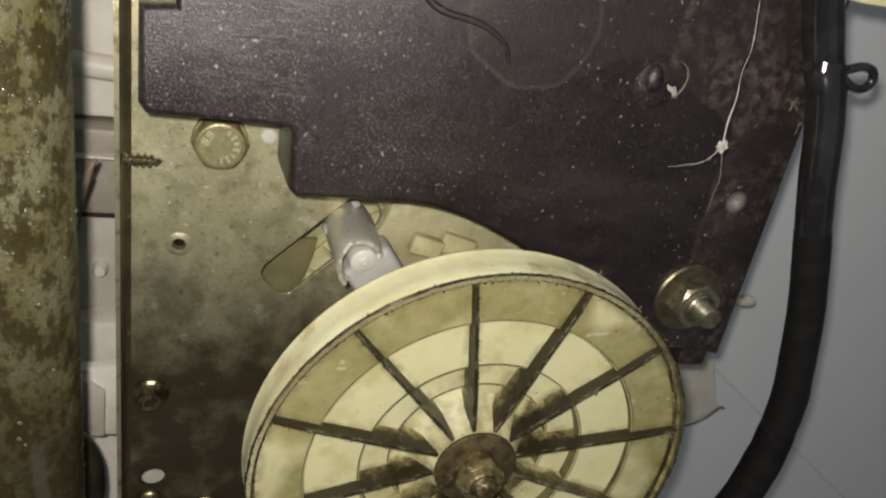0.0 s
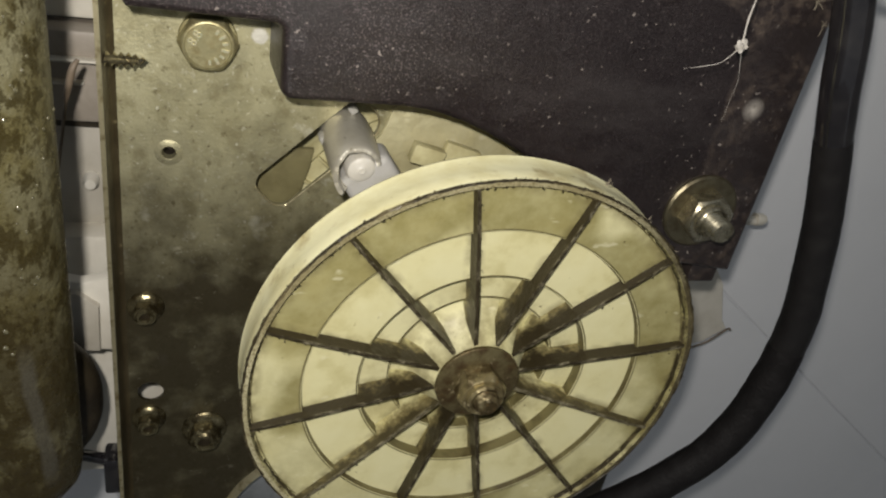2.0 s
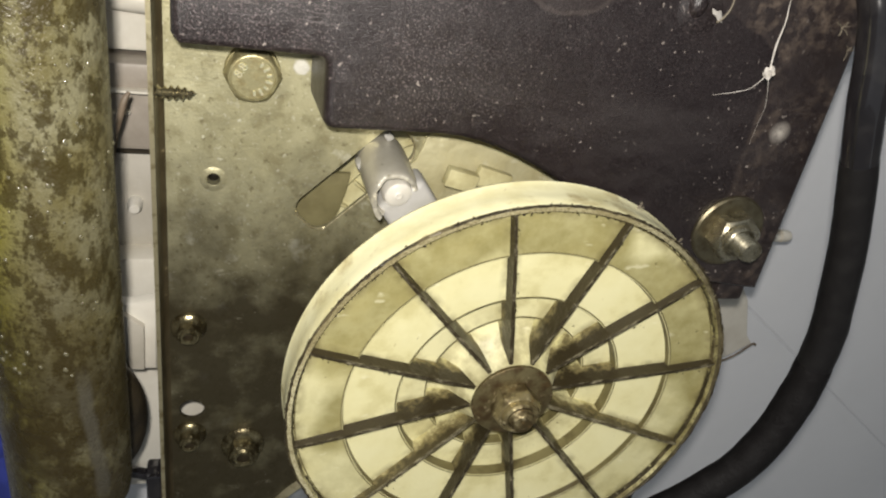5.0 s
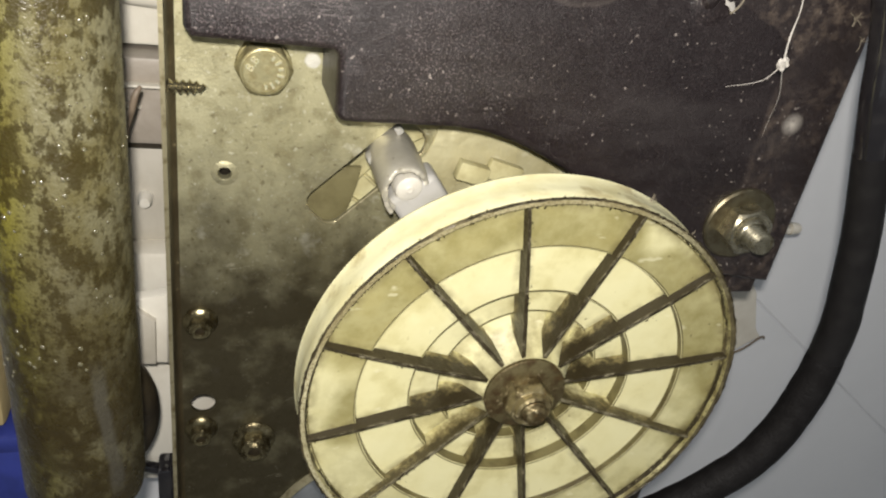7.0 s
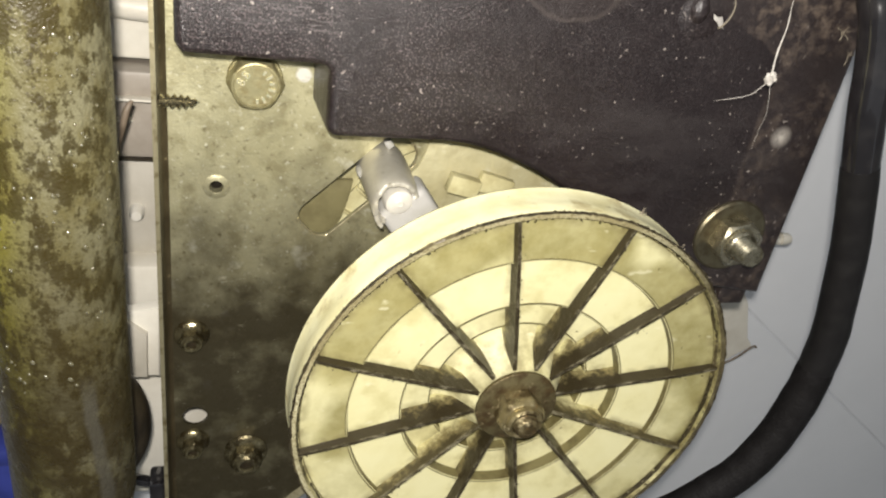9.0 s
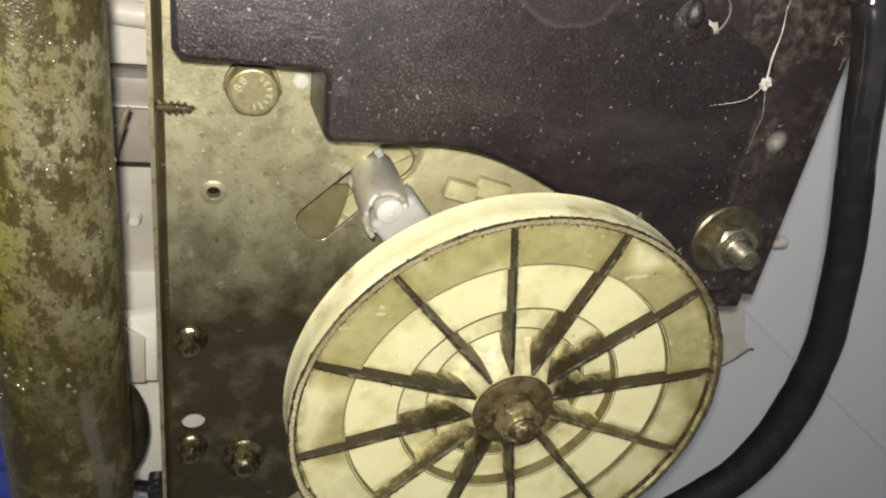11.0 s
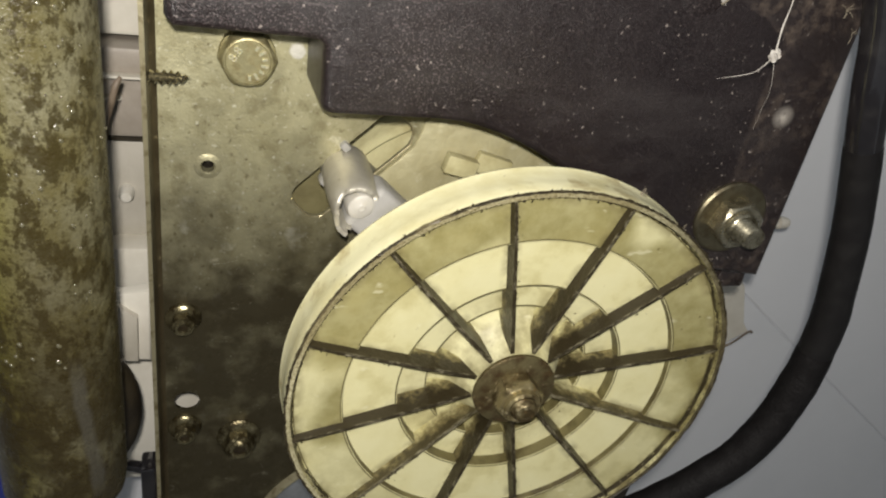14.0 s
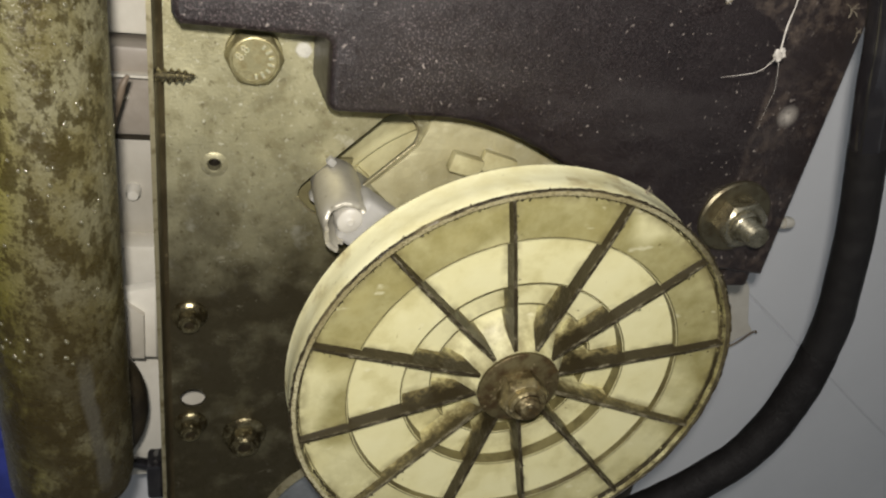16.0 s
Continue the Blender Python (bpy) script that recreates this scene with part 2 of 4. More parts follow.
TAPPER = material("bright_tapping_screw", (0.46, 0.42, 0.29), 0.22, 0.9, [((0.13, 0.105, 0.055), 500, 0.48, 0.66)], [(700, 0.0001)], 0.1)
NUT = material("nickel_nut", (0.52, 0.48, 0.35), 0.28, 0.92, [((0.26, 0.235, 0.16), 260, 0.48, 0.68)], [(600, 0.0001)], 0.15)
RUSTY_WASHER = material("rusty_washer", (0.165, 0.138, 0.066), 0.42, 0.55, [((0.085, 0.055, 0.024), 180, 0.42, 0.60), ((0.20, 0.135, 0.055), 130, 0.56, 0.68), ((0.46, 0.38, 0.22), 420, 0.62, 0.72)], [(500, 0.0002)], 0.2)
WASHER = material("dull_washer", (0.24, 0.215, 0.14), 0.40, 0.9, [((0.16, 0.13, 0.08), 240, 0.45, 0.66)], [(500, 0.0001)], 0.15)
RUSTY = material("rusty_nut", (0.27, 0.225, 0.115), 0.34, 0.6, [((0.085, 0.062, 0.028), 190, 0.44, 0.58), ((0.23, 0.155, 0.065), 260, 0.56, 0.66), ((0.52, 0.45, 0.27), 340, 0.58, 0.68)], [(420, 0.0005)], 0.2)
COVER = material("black_moulded_plastic", (0.0102, 0.0062, 0.0066), 0.36, 0.0,
                 [((0.018, 0.0124, 0.0126), 40, 0.35, 0.7), ((0.034, 0.026, 0.026), 1300, 0.53, 0.68)], [(1700, 0.00014), (4500, 0.00010), (90, 0.0003)], 0.14, cover_dust_and_glints, 0.85)
PULLEY = material("yellowed_plastic", (0.725, 0.69, 0.405), 0.46, 0.0,
                  [((0.66, 0.615, 0.325), 60, 0.40, 0.66), ((0.30, 0.24, 0.08), 330, 0.70, 0.78)], [(160, 0.0002), (900, 0.00006)], 0.12, pulley_stain, 0.4)
RIM = material("yellowed_plastic_band", (0.83, 0.80, 0.51), 0.38, 0.0,
               [((0.70, 0.65, 0.36), 70, 0.42, 0.66), ((0.40, 0.32, 0.14), 85, 0.58, 0.74), ((0.24, 0.18, 0.07), 260, 0.66, 0.76)], [(200, 0.0002)], 0.1)
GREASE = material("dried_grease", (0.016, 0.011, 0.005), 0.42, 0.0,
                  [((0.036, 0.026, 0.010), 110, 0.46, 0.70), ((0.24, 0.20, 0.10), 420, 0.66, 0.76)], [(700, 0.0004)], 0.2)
LIP = material("grimy_plastic_edge", (0.50, 0.465, 0.29), 0.42, 0.0,
               [((0.27, 0.235, 0.12), 26, 0.42, 0.60), ((0.17, 0.14, 0.065), 1500, 0.47, 0.62)], [(1400, 0.0005)], 0.0, lip_tone)
EDGE_DIRT_SHADE = material("crusted_edge_dirt", (0.030, 0.023, 0.011), 0.40, 0.0, [((0.10, 0.08, 0.04), 70, 0.52, 0.64), ((0.26, 0.23, 0.14), 900, 0.60, 0.68)], [(900, 0.0003)], 0.2)
STEP_OLIVE = material("lightly_soiled_plastic", (0.15, 0.130, 0.055), 0.4, 0.0, [((0.07, 0.055, 0.02), 90, 0.44, 0.62)], [(500, 0.0003)])
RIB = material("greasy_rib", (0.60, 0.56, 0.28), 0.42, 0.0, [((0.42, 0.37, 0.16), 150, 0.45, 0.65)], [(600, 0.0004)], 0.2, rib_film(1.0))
RIB_BRIGHT = material("half_wiped_rib", (0.62, 0.58, 0.31), 0.42, 0.0, [((0.42, 0.37, 0.16), 150, 0.45, 0.65)], [(600, 0.0004)], 0.2, rib_film(0.55))
RUBBER = material("black_rubber", (0.012, 0.011, 0.0125), 0.14, 0.0, [((0.026, 0.024, 0.024), 120, 0.45, 0.7)], [], 0.0, spec=1.0)
SHEATH = material("matt_black_sheath", (0.010, 0.009, 0.009), 0.48, 0.0, [((0.017, 0.016, 0.015), 120, 0.45, 0.7)], [(300, 0.00008)], 0.1, spec=0.4)
GRIMY_RUBBER = material("grimy_rubber", (0.034, 0.026, 0.014), 0.5, 0.0, [((0.016, 0.012, 0.007), 90, 0.42, 0.62)], [(400, 0.0003)], 0.15)
TAPE = material("black_cloth_tape", (0.0085, 0.0075, 0.0075), 0.62, 0.0, [((0.015, 0.014, 0.014), 200, 0.45, 0.7)], [(900, 0.0003)], spec=0.25)
def pipe_film(nt, coord, col):
    # yellow-green algae along one flank, lacy brown mould with clear edges, and a wiped streak low down
    s = nt.nodes.new("ShaderNodeSeparateXYZ")
    nt.links.new(coord, s.inputs[0])
    side = maths(nt, "MULTIPLY", ramp(nt, s.outputs[0], 0.0010, -0.0090), maths(nt, "ADD", maths(nt, "MULTIPLY", noise_mask(nt, coord, 45, 0.3, 0.7), 0.45), 0.5))
    col = mixed(nt, side, col, (0.180, 0.162, 0.012))
    haze = maths(nt, "MULTIPLY", noise_mask(nt, coord, 80, 0.44, 0.58, 9.0, 0.66, (1, 1, 0.6)), 0.62)
    col = mixed(nt, haze, col, (0.082, 0.066, 0.016))
    core = maths(nt, "MULTIPLY", noise_mask(nt, coord, 165, 0.495, 0.540, 12.0, 0.72, (1, 1, 0.6)), 0.80)
    col = mixed(nt, core, col, (0.026, 0.019, 0.004))
    lace = maths(nt, "MULTIPLY", noise_mask(nt, coord, 420, 0.52, 0.58, 8.0, 0.70), 0.66)
    col = mixed(nt, lace, col, (0.035, 0.026, 0.007))
    low = ramp(nt, s.outputs[2], 0.115, 0.050)
    brown = maths(nt, "MULTIPLY", low, noise_mask(nt, coord, 60, 0.28, 0.50, 9.0, 0.66))
    col = mixed(nt, maths(nt, "MULTIPLY", brown, 0.88), col, (0.026, 0.019, 0.006))
    wob = maths(nt, "MULTIPLY", noise_mask(nt, coord, 70, 0.2, 0.8, 2.0), 0.0016)
    line = maths(nt, "SUBTRACT", maths(nt, "ADD", s.outputs[0], wob), maths(nt, "SUBTRACT", 0.0122, maths(nt, "MULTIPLY", s.outputs[2], 0.06)))
    band = ramp(nt, maths(nt, "ABSOLUTE", line, 0.0), 0.0020, 0.0010)
    span = maths(nt, "MULTIPLY", ramp(nt, s.outputs[2], 0.062, 0.052), ramp(nt, s.outputs[2], 0.010, 0.016))
    return mixed(nt, maths(nt, "MULTIPLY", maths(nt, "MULTIPLY", band, span), 0.55), col, (0.080, 0.076, 0.060))


PIPE = material("mouldy_grey_plastic", (0.170, 0.160, 0.096), 0.30, 0.0,
                [((0.125, 0.114, 0.056), 34, 0.40, 0.66)],
                [(500, 0.0003), (1500, 0.0002)], 0.2, pipe_film)
DROP = material("water_bead", (0.12, 0.108, 0.055), 0.16, 0.0, spec=1.0)
DROP.node_tree.nodes["Principled BSDF"].inputs["IOR"].default_value = 2.2
DULLWHITE = material("dull_white_plastic", (0.50, 0.47, 0.40), 0.5, 0.0, [((0.42, 0.39, 0.32), 60, 0.4, 0.7)], [(200, 0.0002)])
WHITE = material("white_plastic", (0.72, 0.69, 0.60), 0.45, 0.0, [((0.58, 0.54, 0.45), 40, 0.4, 0.7)], [(200, 0.0002)])
GREYP = material("grey_brown_plastic", (0.36, 0.32, 0.27), 0.5, 0.0, [((0.27, 0.235, 0.19), 60, 0.4, 0.7)], [(300, 0.0002)])
ARM = material("milky_nylon", (0.44, 0.43, 0.40), 0.55, 0.0, [((0.33, 0.32, 0.275), 80, 0.4, 0.7)], [(300, 0.0001)], spec=0.3)
PEG = material("white_nylon", (0.66, 0.635, 0.565), 0.45, 0.0, [((0.60, 0.57, 0.48), 200, 0.45, 0.7)])
SLEEVE = material("dull_sheet_steel", (0.54, 0.515, 0.43), 0.40, 0.28, [((0.48, 0.45, 0.36), 160, 0.4, 0.7), ((0.28, 0.25, 0.17), 500, 0.62, 0.72)], [(420, 0.0001)], 0.15)
BRAKE = material("pale_housing_plastic", (0.62, 0.58, 0.33), 0.5, 0.0, [((0.40, 0.35, 0.17), 70, 0.42, 0.68)], [(250, 0.0003)])
SHADED_OLIVE = material("dirty_olive_plastic", (0.125, 0.108, 0.052), 0.5, 0.0, [((0.07, 0.058, 0.026), 70, 0.42, 0.68)], [(250, 0.0003)])
WEB = material("soiled_olive_web", (0.20, 0.178, 0.085), 0.5, 0.0, [((0.13, 0.112, 0.05), 90, 0.42, 0.68)], [(250, 0.0003)])
CLUTCH = material("waxy_yellowed_sheet", (0.62, 0.58, 0.36), 0.38, 0.25, [((0.44, 0.395, 0.22), 50, 0.38, 0.66), ((0.66, 0.63, 0.44), 160, 0.60, 0.74)], [(90, 0.0012), (500, 0.0002)], 0.15)
GALV = material("galvanised_sheet", (0.50, 0.53, 0.55), 0.42, 0.7, [((0.36, 0.38, 0.39), 80, 0.4, 0.66)], [(160, 0.0006)], 0.2)
DARK = material("dark_painted_steel", (0.05, 0.042, 0.03), 0.45, 0.3, [((0.10, 0.075, 0.045), 90, 0.45, 0.7)], [(500, 0.0002)])
TILE = material("grey_glazed_tile", (0.86, 0.87, 0.885), 0.42, 0.0, [((0.79, 0.805, 0.82), 6, 0.35, 0.7), ((0.85, 0.86, 0.87), 30, 0.5, 0.8)], [(60, 0.0003)], 0.1)
GROUT = material("grey_grout", (0.77, 0.78, 0.80), 0.8, 0.0, [((0.71, 0.72, 0.74), 80, 0.4, 0.7)])
PLASTER = material("grey_plaster", (0.45, 0.45, 0.44), 0.8, 0.0, [((0.38, 0.38, 0.37), 8, 0.4, 0.7)])
LINT = material("grey_lint", (0.22, 0.19, 0.14), 0.8)
SILK = material("cobweb_silk", (0.62, 0.59, 0.54), 0.8, 0.0, [((0.40, 0.37, 0.32), 400, 0.4, 0.7)])
BLUE = material("blue_plastic", (0.035, 0.05, 0.26), 0.4, 0.0, [((0.02, 0.03, 0.15), 60, 0.4, 0.7)])
BROWN = material("brown_jacket", (0.21, 0.165, 0.118), 0.5, 0.0, [((0.08, 0.058, 0.036), 200, 0.4, 0.7)])
TAN = material("tan_plastic", (0.50, 0.40, 0.20), 0.5, 0.0, [((0.38, 0.30, 0.15), 60, 0.4, 0.7)])


# ---------------------------------------------------------------- mesh helpers
def part(name, bm, mats, parent=None, label="", m=None, smooth=40):
    mats = mats if isinstance(mats, (list, tuple)) else [mats]
    bmesh.ops.recalc_face_normals(bm, faces=bm.faces)
    me = bpy.data.meshes.new(name)
    bm.to_mesh(me)
    bm.free()
    for k in mats:
        me.materials.append(k)
    if smooth:
        me.shade_smooth()
        me.set_sharp_from_angle(angle=radians(smooth))
    ob = new(name, me)
    if parent:
        ob.parent = parent
    if m is not None:
        ob.matrix_basis = m
    return tagged(ob, label)


def share(ob, parent, m):
    """Another object on ob's mesh."""
    c = new(ob.name, ob.data)
    c.parent, c.matrix_basis = parent, m
    return c


def thing(name, at, label, category, group="", kind=""):
    ob = new(name)
    ob.empty_display_size = 0.01
    ob.matrix_basis = at if isinstance(at, Matrix) else Matrix.Translation(at)
    return tagged(ob, label, category, group, kind)


def box(size, at=(0, 0, 0), bevel=0.0, seg=2, turn=None):
    bm = bmesh.new()
    bmesh.ops.create_cube(bm, size=1)
    bmesh.ops.scale(bm, vec=size, verts=bm.verts)
    if bevel:
        bmesh.ops.bevel(bm, geom=bm.edges[:], offset=bevel, segments=seg, affect="EDGES", profile=0.5)
    if turn:
        bmesh.ops.transform(bm, matrix=turn, verts=bm.verts)
    bmesh.ops.translate(bm, vec=at, verts=bm.verts)
    return bm


def arc(cx, cz, r, a0, a1, n):
    return [(cx + r * math.cos(radians(a0 + (a1 - a0) * i / n)), cz + r * math.sin(radians(a0 + (a1 - a0) * i / n))) for i in range(n + 1)]


def sheet(outer, holes, y0, y1, bevel=0.0, seg=3):
    """A slab in the x-z plane from y0 (front) to y1, with holes through it."""
    bm = bmesh.new()
    edges, rim = [], []
    for loop in (outer, *holes):
        vs = [bm.verts.new((x, y0, z)) for x, z in loop]
        es = [bm.edges.new((vs[i], vs[(i + 1) % len(vs)])) for i in range(len(vs))]
        edges += es
        if loop is outer:
            rim = es
    bmesh.ops.triangle_fill(bm, edges=edges, use_beauty=True, use_dissolve=False)
    keys = [tuple(sorted((tuple(e.verts[0].co), tuple(e.verts[1].co)))) for e in rim]
    g = bmesh.ops.extrude_face_region(bm, geom=bm.faces[:])
    bmesh.ops.translate(bm, vec=(0, y1 - y0, 0), verts=[v for v in g["geom"] if isinstance(v, bmesh.types.BMVert)])
    if bevel:
        keys = set(keys)
        pick = [e for e in bm.edges if tuple(sorted((tuple(e.verts[0].co), tuple(e.verts[1].co)))) in keys]
        bmesh.ops.bevel(bm, geom=pick, offset=bevel, segments=seg, affect="EDGES", profile=0.5)
    return bm


def revolve(profile, n=64, mats=None, closed=False, a0=0.0, a1=360.0):
    """Turn a profile of (radius, y) about the y axis; mats: a material slot for each stretch of it."""
    bm = bmesh.new()
    full = abs(a1 - a0) >= 360
    rings = []
    for i in range(n if full else n + 1):
        a = radians(a0 + (a1 - a0) * i / n)
        rings.append([bm.verts.new((r * math.cos(a), y, r * math.sin(a))) for r, y in profile])
    k = len(profile)
    for i in range(n):
        p, q = rings[i], rings[(i + 1) % len(rings)]
        for j in range(k if closed else k - 1):
            f = bm.faces.new((p[j], p[(j + 1) % k], q[(j + 1) % k], q[j]))
            if mats:
                f.material_index = mats[j]
    bmesh.ops.remove_doubles(bm, verts=bm.verts, dist=1e-7)
    return bm


def hexagon(af, y0, y1, turn=0.0, chamfer=0.0):
    """A hexagonal prism about y, its front face at y0, with a turned chamfer on it."""
    bm = bmesh.new()
    R = af / math.sqrt(3)
    n = 48
    front, mid, back = [], [], []
    for i in range(n):
        a = 2 * math.pi * i / n
        local = (a % (math.pi / 3)) - math.pi / 6
        r = (af / 2) / math.cos(local)
        drop = chamfer * max(0.0, (r - af / 2 * 0.97) / (R - af / 2 * 0.97))
        c, s = math.cos(a + radians(turn)), math.sin(a + radians(turn))
        rf = min(r, af / 2 * 0.95)
        front.append(bm.verts.new((rf * c, y0, rf * s)))
        mid.append(bm.verts.new((r * c, y0 + 0.0003 + drop, r * s)))
        back.append(bm.verts.new((r * c, y1, r * s)))
    bm.faces.new(front)
    bm.faces.new(back[::-1])
    for i in range(n):
        j = (i + 1) % n
        bm.faces.new((front[i], mid[i], mid[j], front[j]))
        bm.faces.new((mid[i], back[i], back[j], mid[j]))
    return bm


def thread(r, y0, y1, pitch, depth, n=20, tip=0.0):
    """A threaded rod about y from y0 (tip) to y1: a helix cut in steps."""
    bm = bmesh.new()
    turns = (y1 - y0) / pitch
    steps = int(turns * n)
    k = 4
    strip = []
    for i in range(steps + 1):
        a = 2 * math.pi * i / n
        row = []
        for j in range(k + 1):
            y = y0 + (i / n + j / k) * pitch
            rr = r - (depth if j in (0, k) else 0.0 if j == 2 else depth * 0.5)
            taper = min(1.0, 0.25 + (y - y0) / tip) if tip else 1.0
            row.append(bm.verts.new((rr * taper * math.cos(a), min(y, y1 + pitch), rr * taper * math.sin(a))))
        strip.append(row)
    for i in range(steps):
        for j in range(k):
            bm.faces.new((strip[i][j], strip[i][j + 1], strip[i + 1][j + 1], strip[i + 1][j]))
    cap = bmesh.ops.create_circle(bm, cap_ends=True, segments=n, radius=(r - depth * 0.6) * (0.3 if tip else 1.0),
                                  matrix=Matrix.Translation((0, y0 + pitch * 0.3, 0)) @ Matrix.Rotation(radians(90), 4, "X"))
    return bm


def smooth_path(pts, per=10):
    out = []
    P = [Vector(p) for p in pts]
    P = [P[0] * 2 - P[1]] + P + [P[-1] * 2 - P[-2]]
    for i in range(1, len(P) - 2):
        for k in range(per):
            t = k / per
            a, b, c, d = P[i - 1], P[i], P[i + 1], P[i + 2]
            out.append(0.5 * ((2 * b) + (c - a) * t + (2 * a - 5 * b + 4 * c - d) * t * t + (3 * b - a - 3 * c + d) * t ** 3))
    out.append(P[-2])
    return out


def tube(pts, r, n=16, per=10, wobble=0.0, caps=True):
    path = smooth_path(pts, per) if per > 1 else [Vector(p) for p in pts]
    bm = bmesh.new()
    rings = []
    up = Vector((0.13, 0.97, 0.2)).normalized()
    for i, p in enumerate(path):
        d = (path[min(i + 1, len(path) - 1)] - path[max(i - 1, 0)]).normalized()
        s = d.cross(up).normalized()
        u = s.cross(d).normalized()
        rr = r(i / (len(path) - 1)) if callable(r) else r
        rr *= 1 + wobble * noise.noise(p * 150)
        rings.append([bm.verts.new(p + rr * (s * math.cos(2 * math.pi * k / n) + u * math.sin(2 * math.pi * k / n))) for k in range(n)])
    for a, b in zip(rings, rings[1:]):
        for k in range(n):
            bm.faces.new((a[k], a[(k + 1) % n], b[(k + 1) % n], b[k]))
    if caps:
        bm.faces.new(rings[0])
        bm.faces.new(rings[-1][::-1])
    return bm


def join(*bms):
    out = bms[0]
    for b in bms[1:]:
        me = bpy.data.meshes.new("tmp")
        b.to_mesh(me)
        b.free()
        out.from_mesh(me)
        bpy.data.meshes.remove(me)
    return out


# ---------------------------------------------------------------- the room behind and around
def room():
    wall = thing("wall_north", (0, 0.092, 0), "grey tiled wall with faint diagonal joints", "wall", kind="structure")
    part("grout_bed", box((5.0, 0.02, 5.0), (0, 0.0106, 0.3)), GROUT, wall, smooth=0)
    side, gap = 1.136, 0.0010
    turn = pose(0, 0, 0, 0, 37.0, 0)
    first = None
    for i in range(-3, 4):
        for j in range(-3, 4):
            x, z = (i + 0.5) * side, (j + 0.5) * side
            m = pose(-0.2131, 0, 0.2454) @ turn @ pose(x, 0, z)
            if abs(m.translation.x) > 1.9 or not -1.6 < m.translation.z < 2.0:
                continue
            if first is None:
                first = part("tile", box((side - gap, 0.008, side - gap), (0, 0.003, 0), 0.0006, 1), TILE, wall, m=m, smooth=0)
            else:
                share(first, wall, m)
    for name, size, at in (("wall_east", (0.05, 1.9, 2.6), (1.5, -0.7, 0.3)),
                           ("wall_west", (0.05, 1.9, 2.6), (-1.5, -0.7, 0.3)), ("floor", (3.1, 4.0, 0.05), (0, -1.7, -1.0))):
        ob = part(name, box(size, at), PLASTER, smooth=0)
        tagged(ob, "plain grey plaster closing the room", name.split("_")[0], kind="structure")


room()


# ---------------------------------------------------------------- the mounting plate
def mounting_plate():
    top = thing("mounting_plate", (0, 0, 0), "folded zinc-plated steel mounting plate with oily brown grime", "metal plate")
    d = math.sqrt(0.5)
    # slot at 45 degrees, 13.8 mm wide
    cx, cz, half, wid, rad = -0.0439, 0.0439, 0.0226, 0.0069, 0.0050
    slot = []
    for su, sv, a in ((1, 1, 0), (-1, 1, 90), (-1, -1, 180), (1, -1, 270)):
        r = rad if su < 0 else 0.0066
        for u, v in arc(su * (half - r), sv * (wid - r), r, a, a + 90, 6):
            slot.append((cx + (u - v) * d, cz + (u + v) * d))
    holes = [slot, arc(-0.0885, 0.0420, 0.0022, 0, 345, 23), arc(-0.0954, -0.0523, 0.0044, 0, 345, 23),
             arc(-0.026, -0.128, 0.042, 0, 356, 89)]
    outer = [(-0.1020, 0.26), (-0.1035, 0.26), (-0.1035, -0.19), (0.052, -0.19), (0.052, 0.018), (0.098, 0.024), (0.098, 0.26)]
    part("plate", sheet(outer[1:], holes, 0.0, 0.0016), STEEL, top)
    edge = [(x, -0.0001, z) for x, z in slot[11:] + slot[:3]]
    part("slot_edge", tube(edge, 0.00035, 8, 3), STEEL_EDGE, top, "bare bright slot edge")
    # the folded edge comes forward and ends in a bare cut edge
    fl = bmesh.new()
    prof = [(-0.1035, 0.0016), (-0.1050, 0.0008), (-0.1056, -0.001), (-0.1056, -0.0150), (-0.1043, -0.0150), (-0.1042, -0.0032), (-0.1039, -0.0018), (-0.1033, -0.0007), (-0.1024, -0.0001)]
    n = 24
    rows = [[fl.verts.new((x, y + 0.0002 * noise.noise(Vector((0, y * 30, i))), 0.26 - 0.45 * i / n)) for x, y in prof] for i in range(n + 1)]
    for a, b in zip(rows, rows[1:]):
        for k in range(len(prof) - 1):
            f = fl.faces.new((a[k], a[k + 1], b[k + 1], b[k]))
            # inner faces get the painted shade colour, the cut edge stays bright
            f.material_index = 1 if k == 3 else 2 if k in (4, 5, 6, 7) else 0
    part("flange", fl, [STEEL, STEEL_EDGE, FLANGE_SHADE], top, "bare bright cut edge")
    # pressed dimple round the tapped hole
    bm = revolve([(0.0020, 0.0030), (0.0020, -0.0002), (0.0023, -0.0005), (0.0028, -0.0004), (0.0036, -0.0002), (0.0044, 0.0001)], 40)
    bmesh.ops.translate(bm, vec=(-0.0885, 0, 0.0420), verts=bm.verts)
    part("tapped_boss", bm, STEEL, top, "pressed rim of the tapped hole")
    # dark cup added behind the hole to paint its inside as shaded
    part("hole_back", revolve([(0, 0.0095), (0.0034, 0.0095), (0.0034, 0.0017)], 24), DARK, top, "", pose(-0.0885, 0, 0.0420))
    # rolled lip of the large lower opening
    part("rolled_lip", revolve([(0.0420, 0.0016), (0.0420, -0.0010), (0.0428, -0.0022), (0.0440, -0.0018), (0.0450, -0.0002), (0.0455, 0.0002)], 96), STEEL_EDGE, top,
         m=pose(-0.026, 0, -0.128))
    return top


mounting_plate()


